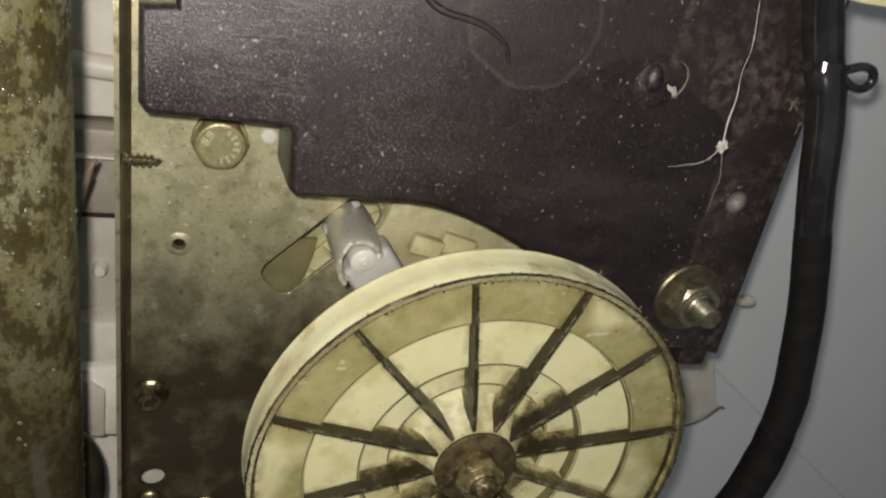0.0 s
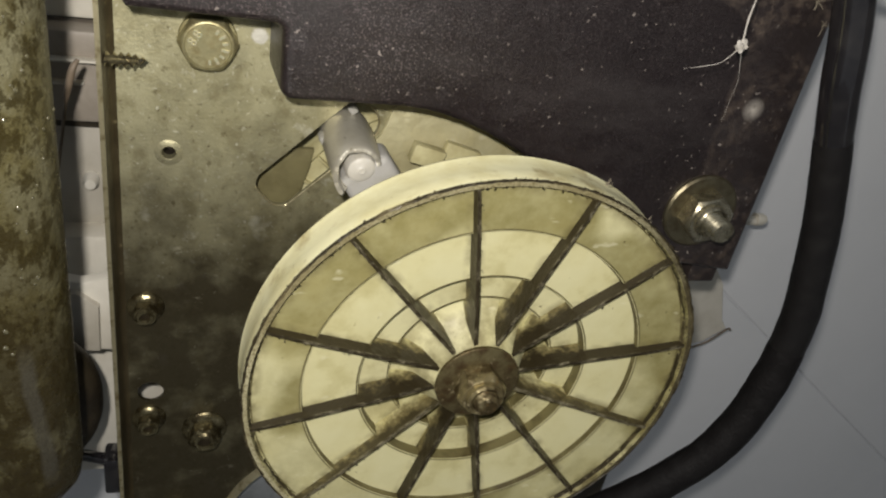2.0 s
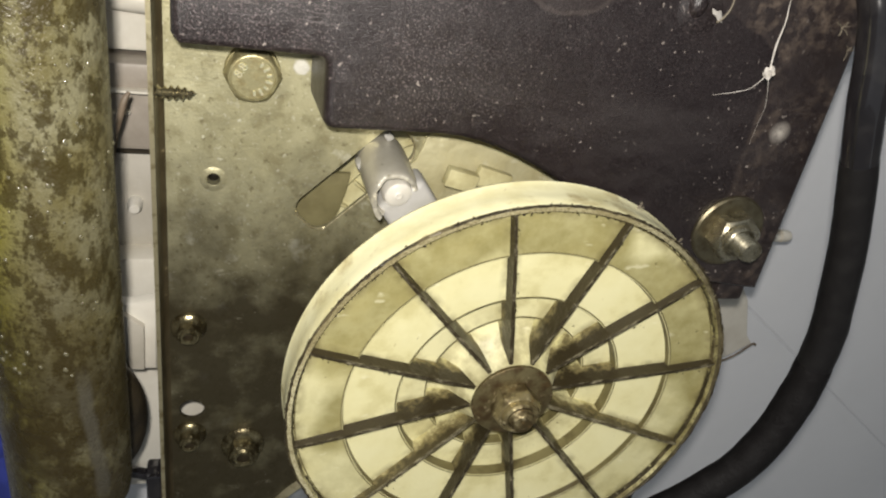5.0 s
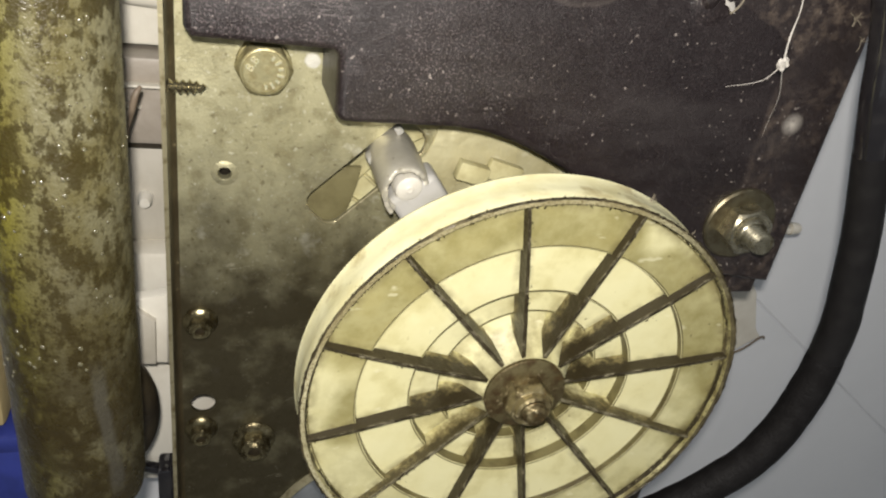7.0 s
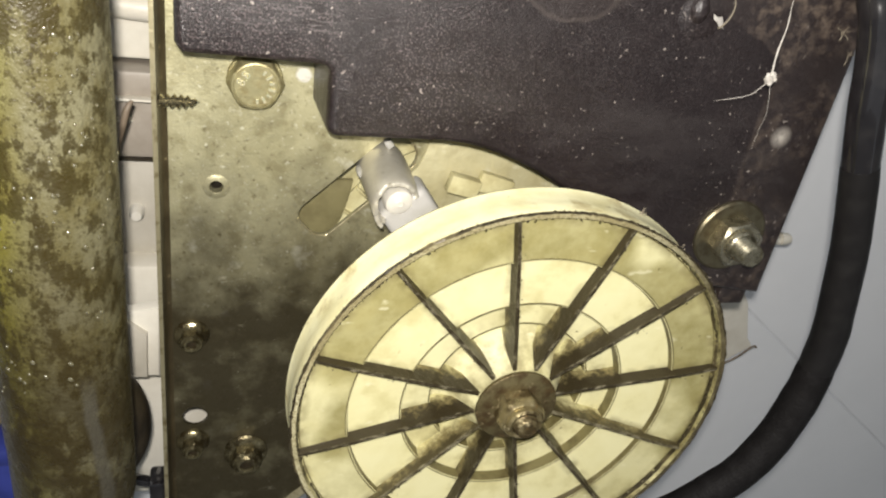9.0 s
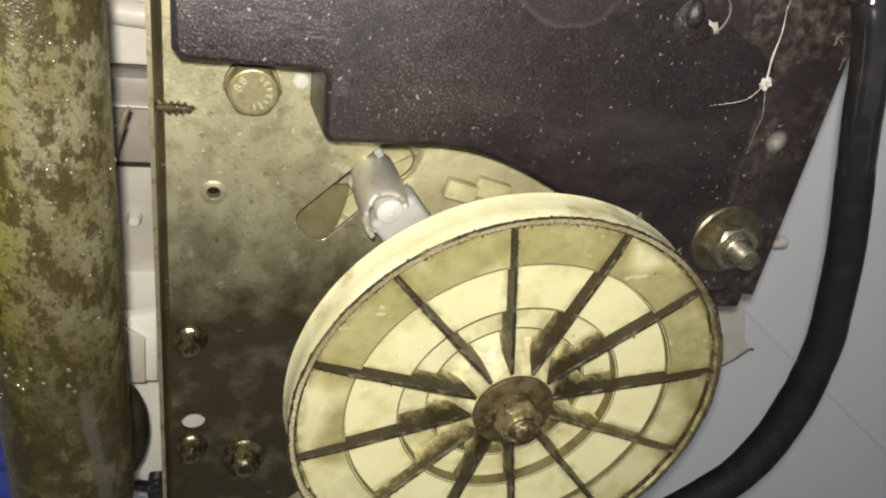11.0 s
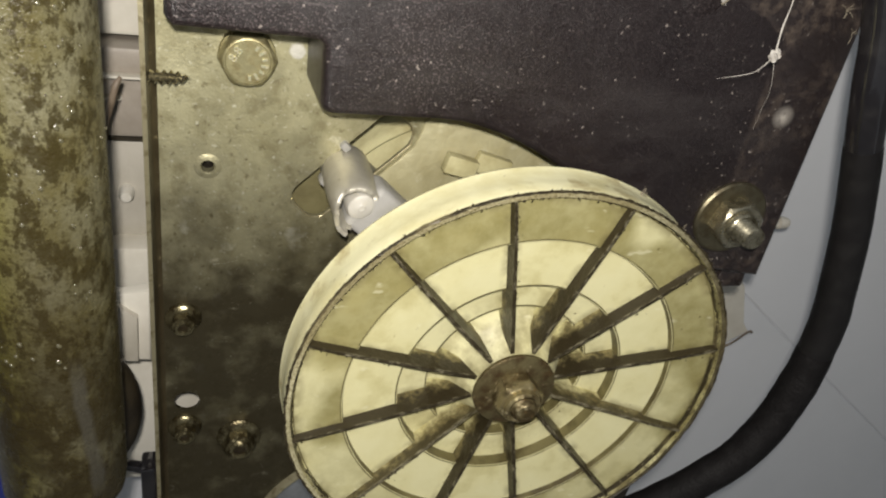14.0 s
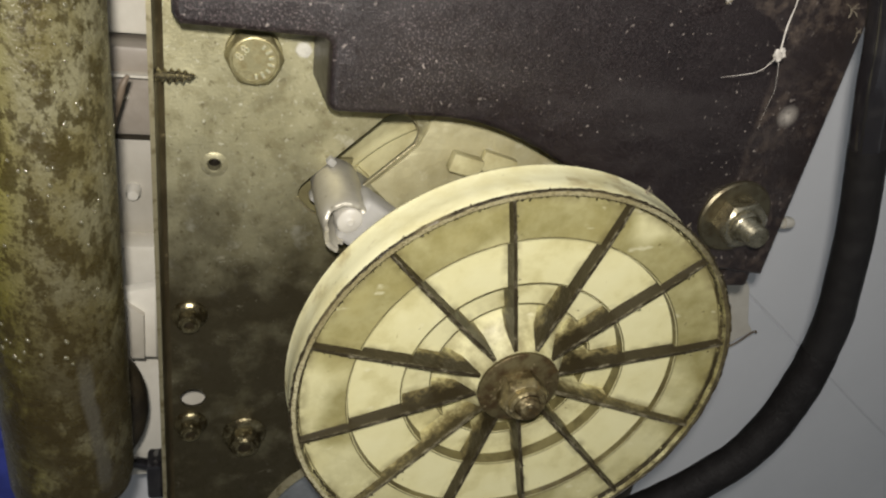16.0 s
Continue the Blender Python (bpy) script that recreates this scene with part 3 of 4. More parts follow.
def hex_bolt():
    b = thing("hex_bolt", (-0.0778, 0, 0.0777), "yellow zinc hexagon bolt with raised head marks", "bolt")
    head = part("head", hexagon(0.0145, -0.0065, -0.0004, 0, 0.0018), BOLT, b)
    part("chamfer_ring", revolve([(0.0060, -0.0064), (0.0063, -0.0068), (0.0067, -0.0067), (0.0070, -0.0060)], 48), BOLT, head)
    part("washer_face", revolve([(0.0, -0.0012), (0.0078, -0.0012), (0.0081, -0.0006), (0.0081, 0.0)], 40), BOLT, b)
    txt = bpy.data.curves.new("grade_mark", "FONT")
    txt.body, txt.size, txt.extrude, txt.align_x, txt.align_y = "8.8", 0.0036, 0.00035, "CENTER", "CENTER"
    txt.materials.append(MARK)
    o = new("grade_mark", txt)
    o.parent, o.matrix_basis = head, pose(-0.0034, -0.00655, 0.0020, 90, -58, 0)
    for i in range(7):
        a = radians(60 - 24 * i)
        part("raised_mark", box((0.0008, 0.0006, 0.0021 if i % 2 else 0.0015), (0, 0, 0), 0.0001, 1), MARK, head,
             m=pose(0.0046 * math.cos(a), -0.0066, 0.0046 * math.sin(a), 0, 90 - math.degrees(a), 0))


hex_bolt()


def flange_screw(at, r, af, height, mat, label, turn=0, group=""):
    s = thing("flange_screw", at, label, "screw", group)
    part("flange", revolve([(0, -0.0022), (r * 0.62, -0.0022), (r * 0.92, -0.0012), (r, -0.0005), (r, 0.0)], 40), mat, s)
    head = part("head", hexagon(af, -0.0022 - height, -0.0018, turn, 0.0006), mat, s)
    part("recess_rim", revolve([(af * 0.20, -0.0018 - height), (af * 0.24, -0.0031 - height), (af * 0.34, -0.0032 - height), (af * 0.42, -0.0022 - height)], 28), mat, head)
    # flat disc in the grease colour paints the shade inside the socket
    part("recess", revolve([(0, -0.0023 - height), (af * 0.21, -0.0023 - height), (af * 0.22, -0.0020 - height)], 20), GREASE, head, "dark disc painting the shaded socket")


flange_screw((-0.0962, 0, -0.0148), 0.0060, 0.0072, 0.0036, OILY, "small flanged screw in oily film on the plate", 10, "plate screws")
flange_screw((-0.0962, 0, -0.0645), 0.0060, 0.0072, 0.0036, OILY, "small flanged screw in oily film on the plate", 22, "plate screws")
flange_screw((-0.0768, 0, -0.0712), 0.0082, 0.0105, 0.0050, OILY, "larger dirty flanged bolt low on the plate", 5, "plate screws")
flange_screw((-0.0860, 0, -0.1210), 0.0085, 0.0110, 0.0060, BOLT, "brassy flanged bolt at the foot of the plate", 14, "plate screws")


def pointed_screw():
    s = thing("self_tapping_screw", pose(-0.1058, -0.0100, 0.0731, 0, 0, 92), "steel self-tapping screw poking through the flange", "screw")
    part("threaded_shank", thread(0.0021, -0.0126, -0.0015, 0.0018, 0.0011, 20, 0.0050), TAPPER, s)


pointed_screw()


# ---------------------------------------------------------------- brake housing, lever and tab behind the pulley
def brake_housing():
    h = thing("brake_housing", (0, 0.0145, 0), "pale yellow plastic brake housing behind the slotted plate", "housing")
    part("drum", revolve([(0, 0.0), (0.0552, 0.0), (0.0562, -0.0010), (0.0578, -0.0010), (0.0587, 0.0004), (0.0590, 0.040), (0, 0.040)], 128), BRAKE, h)
    # olive is darkened to paint the shade at the slot's end
    part("back_flange", revolve([(0.0588, 0.0110), (0.0800, 0.0110), (0.0805, 0.0125), (0.0805, 0.0150), (0.0588, 0.0150)], 96), SHADED_OLIVE, h, "olive outer flange in a painted shade tone")
    for a in (139, 149):
        part("rib", box((0.0060, 0.006, 0.0010), (0.0525, 0.001, 0), 0.0003, 1), BRAKE, h, m=pose(0, 0, 0, 0, -a, 0))
    # web in a darker olive than the drum
    part("side_web", sheet([(-0.072, 0.008), (-0.0530, 0.008), (-0.0500, 0.0185), (-0.0466, 0.0252), (-0.0446, 0.0330), (-0.0436, 0.0400), (-0.072, 0.0400)], [], -0.0030, -0.0012, 0.0004, 2), WEB, h, "olive side web")
    part("shaft_collar", revolve([(0, -0.045), (0.014, -0.045), (0.016, -0.042), (0.017, 0.0)], 40), RUSTY, h)


brake_housing()


def stop_tab():
    t = thing("stop_tab", (-0.0110, 0, 0.0500), "pale plastic stop tab on a curved backing sheet", "tab")
    part("block", box((0.0108, 0.0044, 0.0064), (0, -0.0078, -0.0012), 0.0007, 2, pose(0, 0, 0, 0, 14, 0)), BRAKE, t)
    part("wing", box((0.0125, 0.0034, 0.0070), (0.0118, -0.0052, -0.0020), 0.0008, 2, pose(0, 0, 0, 0, 16, 0)), BRAKE, t)
    loop = [(x + 0.0110, z - 0.0500) for x, z in arc(0, 0, 0.0665, 56, 107, 24) + [(-0.0224, 0.0605), (-0.0233, 0.0565), (-0.0252, 0.0515), (-0.0290, 0.0474), (-0.0395, 0.0369)] + arc(0, 0, 0.0300, 138, 56, 24)]
    part("backing_sheet", sheet(loop, [], -0.0012, -0.0004, 0.0003, 2), CLUTCH, t)


stop_tab()


def brake_lever():
    lever = thing("brake_lever", (0, 0, 0), "milky nylon brake lever with a rolled steel sleeve on its peg", "lever")
    a = radians(125.3)
    ux, uz = math.cos(a), math.sin(a)
    m = Matrix(((ux, 0, -uz, 0.0618 * ux), (0, 1, 0, 0), (uz, 0, ux, 0.0618 * uz), (0, 0, 0, 1)))   # x outwards, z along the turn
    # rolled sleeve, open towards the hub; one edge runs on as a tail
    r1, r2 = 0.0080, 0.0068
    bm = bmesh.new()
    n = 48
    ys = [-0.0236, -0.0234, -0.0222, -0.0195, -0.013, -0.006, 0.000, 0.0045, 0.0070, 0.0082]
    rs = [0.82, 0.85, 0.90, 0.95, 0.99, 1.0, 1.0, 0.97, 0.85, 0.45]
    lo, hi = -112, 122
    vs = []
    for y, k in zip(ys, rs):
        row = []
        for i in range(n + 1):
            deg = lo + (hi - lo) * i / n
            t = radians(deg)
            jag = 0.0013 * noise.noise(Vector((i * 0.16, 0, 3.1))) + 0.0003 * noise.noise(Vector((i * 0.5, 0, 1.7))) if y < -0.0228 else 0
            if 68 < deg < 106 and y < -0.0228:
                jag -= 0.0056
            if 66 < deg < 104:
                k = max(k, 0.97)
            row.append((bm.verts.new((r1 * k * math.cos(t), y + jag, r1 * k * math.sin(t))), bm.verts.new((r2 * k * math.cos(t), y + jag, r2 * k * math.sin(t)))))
        vs.append(row)
    for a_, b_ in zip(vs, vs[1:]):
        for i in range(n):
            bm.faces.new((a_[i][0], a_[i + 1][0], b_[i + 1][0], b_[i][0]))
            bm.faces.new((a_[i][1], b_[i][1], b_[i + 1][1], a_[i + 1][1]))
        for i in (0, n):
            bm.faces.new((a_[i][0], b_[i][0], b_[i][1], a_[i][1]))
    for i in range(n):
        bm.faces.new((vs[0][i][0], vs[0][i][1], vs[0][i + 1][1], vs[0][i + 1][0]))
    part("sleeve", bm, SLEEVE, lever, "dull rolled steel sleeve", m)
    part("peg", revolve([(0, -0.0232), (0.0010, -0.0234), (0.0016, -0.0230), (0.0031, -0.0231), (0.0042, -0.0224), (0.0047, -0.0208), (0.0047, 0.004)], 32), PEG, lever, "white nylon peg end",
         m @ pose(-0.0012, 0, -0.0006) @ Matrix.Diagonal((0.88, 1, 1, 1)))
    part("arm", box((0.050, 0.012, 0.0166), (-0.0262, -0.0164, -0.0013), 0.0022, 3), ARM, lever, "", m)
    part("arm_plate", box((0.056, 0.006, 0.0130), (-0.0220, -0.0020, 0.0010), 0.0012, 2), ARM, lever, "", m)
    part("nub", box((0.0030, 0.006, 0.0026), (0.0072, 0.0010, -0.0062), 0.0006, 2), ARM, lever, "", m)
    part("web", box((0.010, 0.020, 0.010), (-0.007, 0.0, -0.001), 0.0015, 2), ARM, lever, "", m)
    return lever


LEVER = brake_lever()


# ---------------------------------------------------------------- pulley
def pulley():
    p = thing("pulley", (0, 0, 0), "yellowed plastic belt pulley with twelve greasy ribs", "pulley")
    prof = [(0.0100, -0.0560), (0.0100, -0.0592), (0.0128, -0.0592), (0.0150, -0.0560), (0.0180, -0.0518), (0.0215, -0.0498),
            (0.0250, -0.0490), (0.0254, -0.0525), (0.0348, -0.0530), (0.0353, -0.0566), (0.0514, -0.0578), (0.0519, -0.0594), (0.0662, -0.0602),
            (0.0668, -0.0627), (0.0680, -0.0627), (0.0684, -0.0618), (0.0682, -0.0560), (0.0680, -0.0500), (0.0686, -0.0484), (0.0680, -0.0470),
            (0.0560, -0.0455), (0.0300, -0.0455), (0.0200, -0.0400), (0.0100, -0.0330)]
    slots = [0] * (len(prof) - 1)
    # step risers are a darker olive than the web
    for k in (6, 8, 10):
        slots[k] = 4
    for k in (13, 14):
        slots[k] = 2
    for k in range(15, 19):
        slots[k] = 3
    wheel = part("wheel", revolve(prof, 144, slots), [PULLEY, GREASE, LIP, RIM, STEP_OLIVE], p)
    # thin dirt-filled grooves where the steps meet the web
    for r, y in ((0.0521, -0.0595), (0.0355, -0.0568), (0.0256, -0.0527), (0.0655, -0.0603)):
        part("groove", revolve([(r, y - 0.00003), (r + 0.0002, y - 0.00008), (r + 0.0004, y - 0.00003)], 120), STEP_OLIVE, wheel, "dirt-filled groove")
    # outer line is crusted grease, the inner one paints shade inside the lip
    for ring, jit in (([(0.0679, -0.0626), (0.0681, -0.0629), (0.0685, -0.0628), (0.0686, -0.0623), (0.0683, -0.0620)], 0.00034),
                      ([(0.0660, -0.0600), (0.0662, -0.0617), (0.06645, -0.0602)], 0.00042)):
        bm = revolve(ring, 360)
        for v in bm.verts:
            q = noise.noise(v.co * 900) + 0.7 * noise.noise(v.co * 2600) + 0.8 * noise.noise(v.co * 150)
            v.co += Vector((v.co.x, 0, v.co.z)).normalized() * jit * q
        part("dirt_line", bm, EDGE_DIRT_SHADE, wheel, "dark lip line, dried grease outside and painted shade inside")
    # ribs: deep at the hub, shallow at the lip
    bm = bmesh.new()
    rr = [0.0120, 0.0160, 0.0200, 0.0250, 0.0256, 0.0300, 0.0349, 0.0357, 0.0440, 0.0514, 0.0523, 0.0600, 0.0667]
    fl = [-0.0560, -0.0530, -0.0495, -0.0486, -0.0520, -0.0522, -0.0526, -0.0562, -0.0568, -0.0573, -0.0590, -0.0594, -0.0598]
    sec = []
    for r, f in zip(rr, fl):
        top = -0.0588 - 0.0034 * min(1.0, (r - 0.012) / 0.045)
        w = 0.0009 - 0.0003 * (r - 0.012) / 0.055
        jit = 0.00012 * noise.noise(Vector((r * 400, 0, 0)))
        foot = f + (top - f) * (0.34 + 0.16 * noise.noise(Vector((r * 260, 1.3, 0))))
        sec.append([bm.verts.new((r, f, -w - 0.0005)), bm.verts.new((r, foot, -w - 0.0001)), bm.verts.new((r, top, -w * 0.72 + jit)),
                    bm.verts.new((r, top, w * 0.72 + jit)), bm.verts.new((r, foot, w + 0.0001)), bm.verts.new((r, f, w + 0.0005))])
    for s, t in zip(sec, sec[1:]):
        for k in range(5):
            bm.faces.new((s[k], s[k + 1], t[k + 1], t[k]))
    bm.faces.new(sec[0])
    bm.faces.new(sec[-1])
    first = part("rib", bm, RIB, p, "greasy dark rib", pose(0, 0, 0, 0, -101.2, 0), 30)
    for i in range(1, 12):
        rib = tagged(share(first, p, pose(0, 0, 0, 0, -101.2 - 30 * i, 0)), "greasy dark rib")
        # these two carry less grease and more of the painted highlight
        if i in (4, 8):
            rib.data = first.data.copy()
            rib.data.materials[0] = RIB_BRIGHT
            rib["label"] = "rib with less grease and a stronger painted highlight"
    bm = bmesh.new()
    for i in range(1500):
        if i % 3:
            a, r, y = random.uniform(0, 6.283), random.choice((random.gauss(0.0665, 0.00022), random.gauss(0.0685, 0.00022))), -0.0624
        else:
            a, r = radians(101.2 + 30 * random.randrange(12)) + random.gauss(0, 0.012), random.uniform(0.02, 0.066)
            y = -0.0588 - 0.0034 * min(1.0, (r - 0.012) / 0.045)
        bmesh.ops.create_icosphere(bm, subdivisions=1, radius=random.uniform(0.00008, 0.00030),
                                   matrix=Matrix.Translation((r * math.cos(a), y, r * math.sin(a))) @ Matrix.Rotation(random.uniform(0, 3), 4, "Y") @ Matrix.Diagonal((random.uniform(0.6, 2.0), 0.7, 0.7, 1)))
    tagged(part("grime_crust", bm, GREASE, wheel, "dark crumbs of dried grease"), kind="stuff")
    part("washer", revolve([(0.0042, -0.0594), (0.0042, -0.0608), (0.0124, -0.0608), (0.0129, -0.0604), (0.0129, -0.0594)], 56), RUSTY_WASHER, p, "rusty flat washer")
    nut = part("nut", hexagon(0.0132, -0.0672, -0.0607, 14, 0.0014), RUSTY, p, "rusty hexagon nut")
    part("nut_collar", revolve([(0.0036, -0.0668), (0.0040, -0.0688), (0.0048, -0.0692), (0.0055, -0.0686), (0.0058, -0.0664)], 32), RUSTY, nut)
    part("threaded_shaft", thread(0.0036, -0.0716, -0.0600, 0.0015, 0.0010, 20), RUSTY, p, "rusty threaded shaft end")
    return p


PULLEY_OB = pulley()


# ---------------------------------------------------------------- black cover
def moulding(loop, steps):
    """A hollow-looking slab from a loop in the x-z plane: rings set in by so much at each depth, the last one filled."""
    n = len(loop)
    ins = []
    for i in range(n):
        a, b, c = Vector(loop[i - 1]), Vector(loop[i]), Vector(loop[(i + 1) % n])
        p, q = (b - a).normalized(), (c - b).normalized()
        v = Vector((-p.y - q.y, p.x + q.x)).normalized()
        ins.append(v / max(0.5, v.dot(Vector((-p.y, p.x)))))
    bm = bmesh.new()
    rings = [[bm.verts.new((x + v.x * d, y, z + v.y * d)) for (x, z), v in zip(loop, ins)] for d, y in steps]
    for a, b in zip(rings, rings[1:]):
        for i in range(n):
            bm.faces.new((a[i], a[(i + 1) % n], b[(i + 1) % n], b[i]))
    last = rings[-1]
    bmesh.ops.triangle_fill(bm, edges=[bm.edges.get((last[i], last[(i + 1) % n])) for i in range(n)], use_beauty=True, use_dissolve=False)
    return bm


def cover():
    c = thing("black_cover", (0, 0, 0), "dusty black moulded plastic cover over the plate", "cover")
    o = [(-0.0992, 0.0940), (-0.0972, 0.0914)]
    o += [(-0.0640, 0.0908)] + arc(-0.0622, 0.0885, 0.0022, 90, 0, 4)
    o += arc(-0.0562, 0.0742, 0.0035, 180, 270, 5)
    o += [(-0.0400, 0.0707), (-0.0258, 0.0707), (-0.0190, 0.0701), (-0.0134, 0.0690), (-0.0068, 0.0671), (0.0, 0.0645), (0.0062, 0.0617), (0.0125, 0.0585),
          (0.0220, 0.0530), (0.0330, 0.0460), (0.0450, 0.0370), (0.0560, 0.0270), (0.0640, 0.0200), (0.0836, 0.0192), (0.0980, 0.0172), (0.1035, 0.0166)]
    o += [(0.1038, 0.26), (-0.0905, 0.26), (-0.0905, 0.1200), (-0.0992, 0.1195)]
    part("shell", moulding(o, [(-0.0010, -0.0004), (0.0, -0.0215), (0.0002, -0.0235), (0.0007, -0.0250), (0.0015, -0.0258), (0.0024, -0.0260)]), COVER, c)
    part("lower_lug", box((0.0115, 0.016, 0.010), (0.0975, -0.012, 0.0135), 0.001), COVER, c)
    # a low moulded pin in a shallow round swelling
    part("pin_swelling", revolve([(0, -0.0271), (0.0030, -0.0269), (0.0058, -0.0263), (0.0080, -0.0258)], 40), COVER, c, m=pose(0.0450, 0, 0.1135))
    part("pin", revolve([(0, -0.0288), (0.0014, -0.0286), (0.0024, -0.0278), (0.0030, -0.0262)], 28), COVER, c, m=pose(0.0435, 0, 0.1155) @ Matrix.Diagonal((1.0, 1, 1.5, 1)))
    part("ridge", tube([(-0.0310, -0.0258, 0.1330), (-0.0250, -0.0266, 0.1275), (-0.0130, -0.0266, 0.1250), (-0.0050, -0.0264, 0.1205), (-0.0022, -0.0258, 0.1150)], lambda t: 0.0013 - 0.0008 * t, 10, 6), COVER, c)
    return c


cover()


def motor_nut():
    n = thing("flange_nut", (0.0810, -0.026, 0.0418), "shiny nickel nut on a threaded stud with a wide washer", "nut")
    part("washer", revolve([(0.0042, -0.0002), (0.0042, -0.0016), (0.0126, -0.0016), (0.0133, -0.0010), (0.0133, 0.0)], 56), WASHER, n)
    nut = part("nut", hexagon(0.0154, -0.0078, -0.0015, 14, 0.0010), NUT, n)
    part("collar", revolve([(0.0043, -0.0076), (0.0046, -0.0092), (0.0051, -0.0096), (0.0057, -0.0091), (0.0060, -0.0076)], 36), NUT, nut)
    part("stud", thread(0.0040, -0.0160, -0.0010, 0.0015, 0.0010), NUT, n)


motor_nut()


def rim_lint(at, n):
    bm = None
    for k in range(n):
        d = Vector((random.uniform(-1, 1), random.uniform(-0.8, 0.1), random.uniform(0.1, 1))).normalized() * random.uniform(0.0010, 0.0024)
        side = Vector((random.uniform(-1, 1), 0, random.uniform(-1, 1))) * 0.0005
        t = tube([(0, 0.0004, 0), d * 0.5 + side, d], 0.00009, 6, 4)
        bm = t if bm is None else join(bm, t)
    o = tagged(part("lint_tuft", bm, LINT), "tiny tuft of grey fibres caught on the pulley", "lint", "lint on the pulley")
    o.location = at


rim_lint((0.0290, -0.0500, 0.0616), 5)
rim_lint((0.0420, -0.0560, 0.0536), 4)
rim_lint((0.0500, -0.0600, 0.0466), 4)


def cobweb():
    w = thing("cobweb", (0.0600, -0.0450, 0.1028), "dusty white cobweb thread with a knot hanging by the cover", "cobweb")
    o = Vector((0.0600, -0.0450, 0.1028))

    def rel(pts):
        return [Vector(p) - o for p in pts]
    part("thread", tube(rel([(0.0560, -0.0320, 0.1720), (0.0580, -0.0400, 0.1520), (0.0580, -0.0440, 0.1400), (0.0589, -0.0450, 0.1310), (0.0584, -0.0450, 0.1240), (0.0594, -0.0450, 0.1170), (0.0592, -0.0450, 0.1100), (0.0600, -0.0450, 0.1030)]),
                        lambda t: 0.00008 + 0.00026 * t ** 5, 8, 8, 2.2), SILK, w)
    part("thread", tube(rel([(0.0600, -0.0450, 0.1028), (0.0578, -0.0448, 0.0995), (0.0548, -0.0440, 0.0968), (0.0480, -0.0400, 0.0935)]), lambda t: 0.00005 + 0.00024 * (1 - t) ** 2, 8, 8, 1.2), SILK, w)
    part("thread", tube(rel([(0.0600, -0.0450, 0.1028), (0.0635, -0.0440, 0.0931), (0.0672, -0.0390, 0.0850), (0.0690, -0.0365, 0.0775)]), lambda t: 0.00007 - 0.00004 * t, 8, 8, 1.2), SILK, w)
    bm = bmesh.new()
    bmesh.ops.create_icosphere(bm, subdivisions=3, radius=0.0013)
    for v in bm.verts:
        v.co *= 1 + 0.7 * noise.noise(v.co * 1500)
        v.co.z *= 1.25
    part("knot", bm, SILK, w)


cobweb()


def scrap():
    s = thing("paper_scrap", (0.0490, -0.0285, 0.1130), "small torn white film curled round a pin on the cover", "scrap")
    bm = sheet([(-0.0022, 0.0022), (-0.0002, 0.0013), (0.0012, 0.0016), (0.0022, 0.0002), (0.0030, -0.0020), (0.0010, -0.0012), (-0.0004, 0.0001), (-0.0016, 0.0006)], [], -0.0002, 0.0002, 0.0001, 1)
    for v in bm.verts:
        v.co.y += 0.25 * v.co.x
    part("flake", bm, SILK, s)
    part("curl", tube([(0.0012, 0.0004, -0.0018), (0.0030, 0.0006, -0.0004), (0.0044, 0.0008, 0.0018), (0.0050, 0.0012, 0.0046), (0.0042, 0.0018, 0.0072), (0.0020, 0.0022, 0.0088)], lambda t: 0.00042 - 0.00034 * t, 10, 8), LINT, s)
    for at, n in (((0.0945, -0.0259, 0.1128), 6), ((0.1000, -0.0259, 0.1062), 4), ((0.0938, -0.0259, 0.1315), 5)):
        bm = None
        for k in range(n):
            d = Vector((random.uniform(-1, 1), random.uniform(-0.5, 0.0), random.uniform(-1, 1))).normalized() * random.uniform(0.0012, 0.0032)
            t = tube([(0, 0, 0), d * 0.5 + Vector((0, -0.0004, 0.0003)), d], 0.00012, 6, 4)
            bm = t if bm is None else join(bm, t)
        o = tagged(part("lint_tuft", bm, LINT), "small tuft of dusty fibres on the black cover", "lint", "lint on the cover")
        o.location = at


scrap()


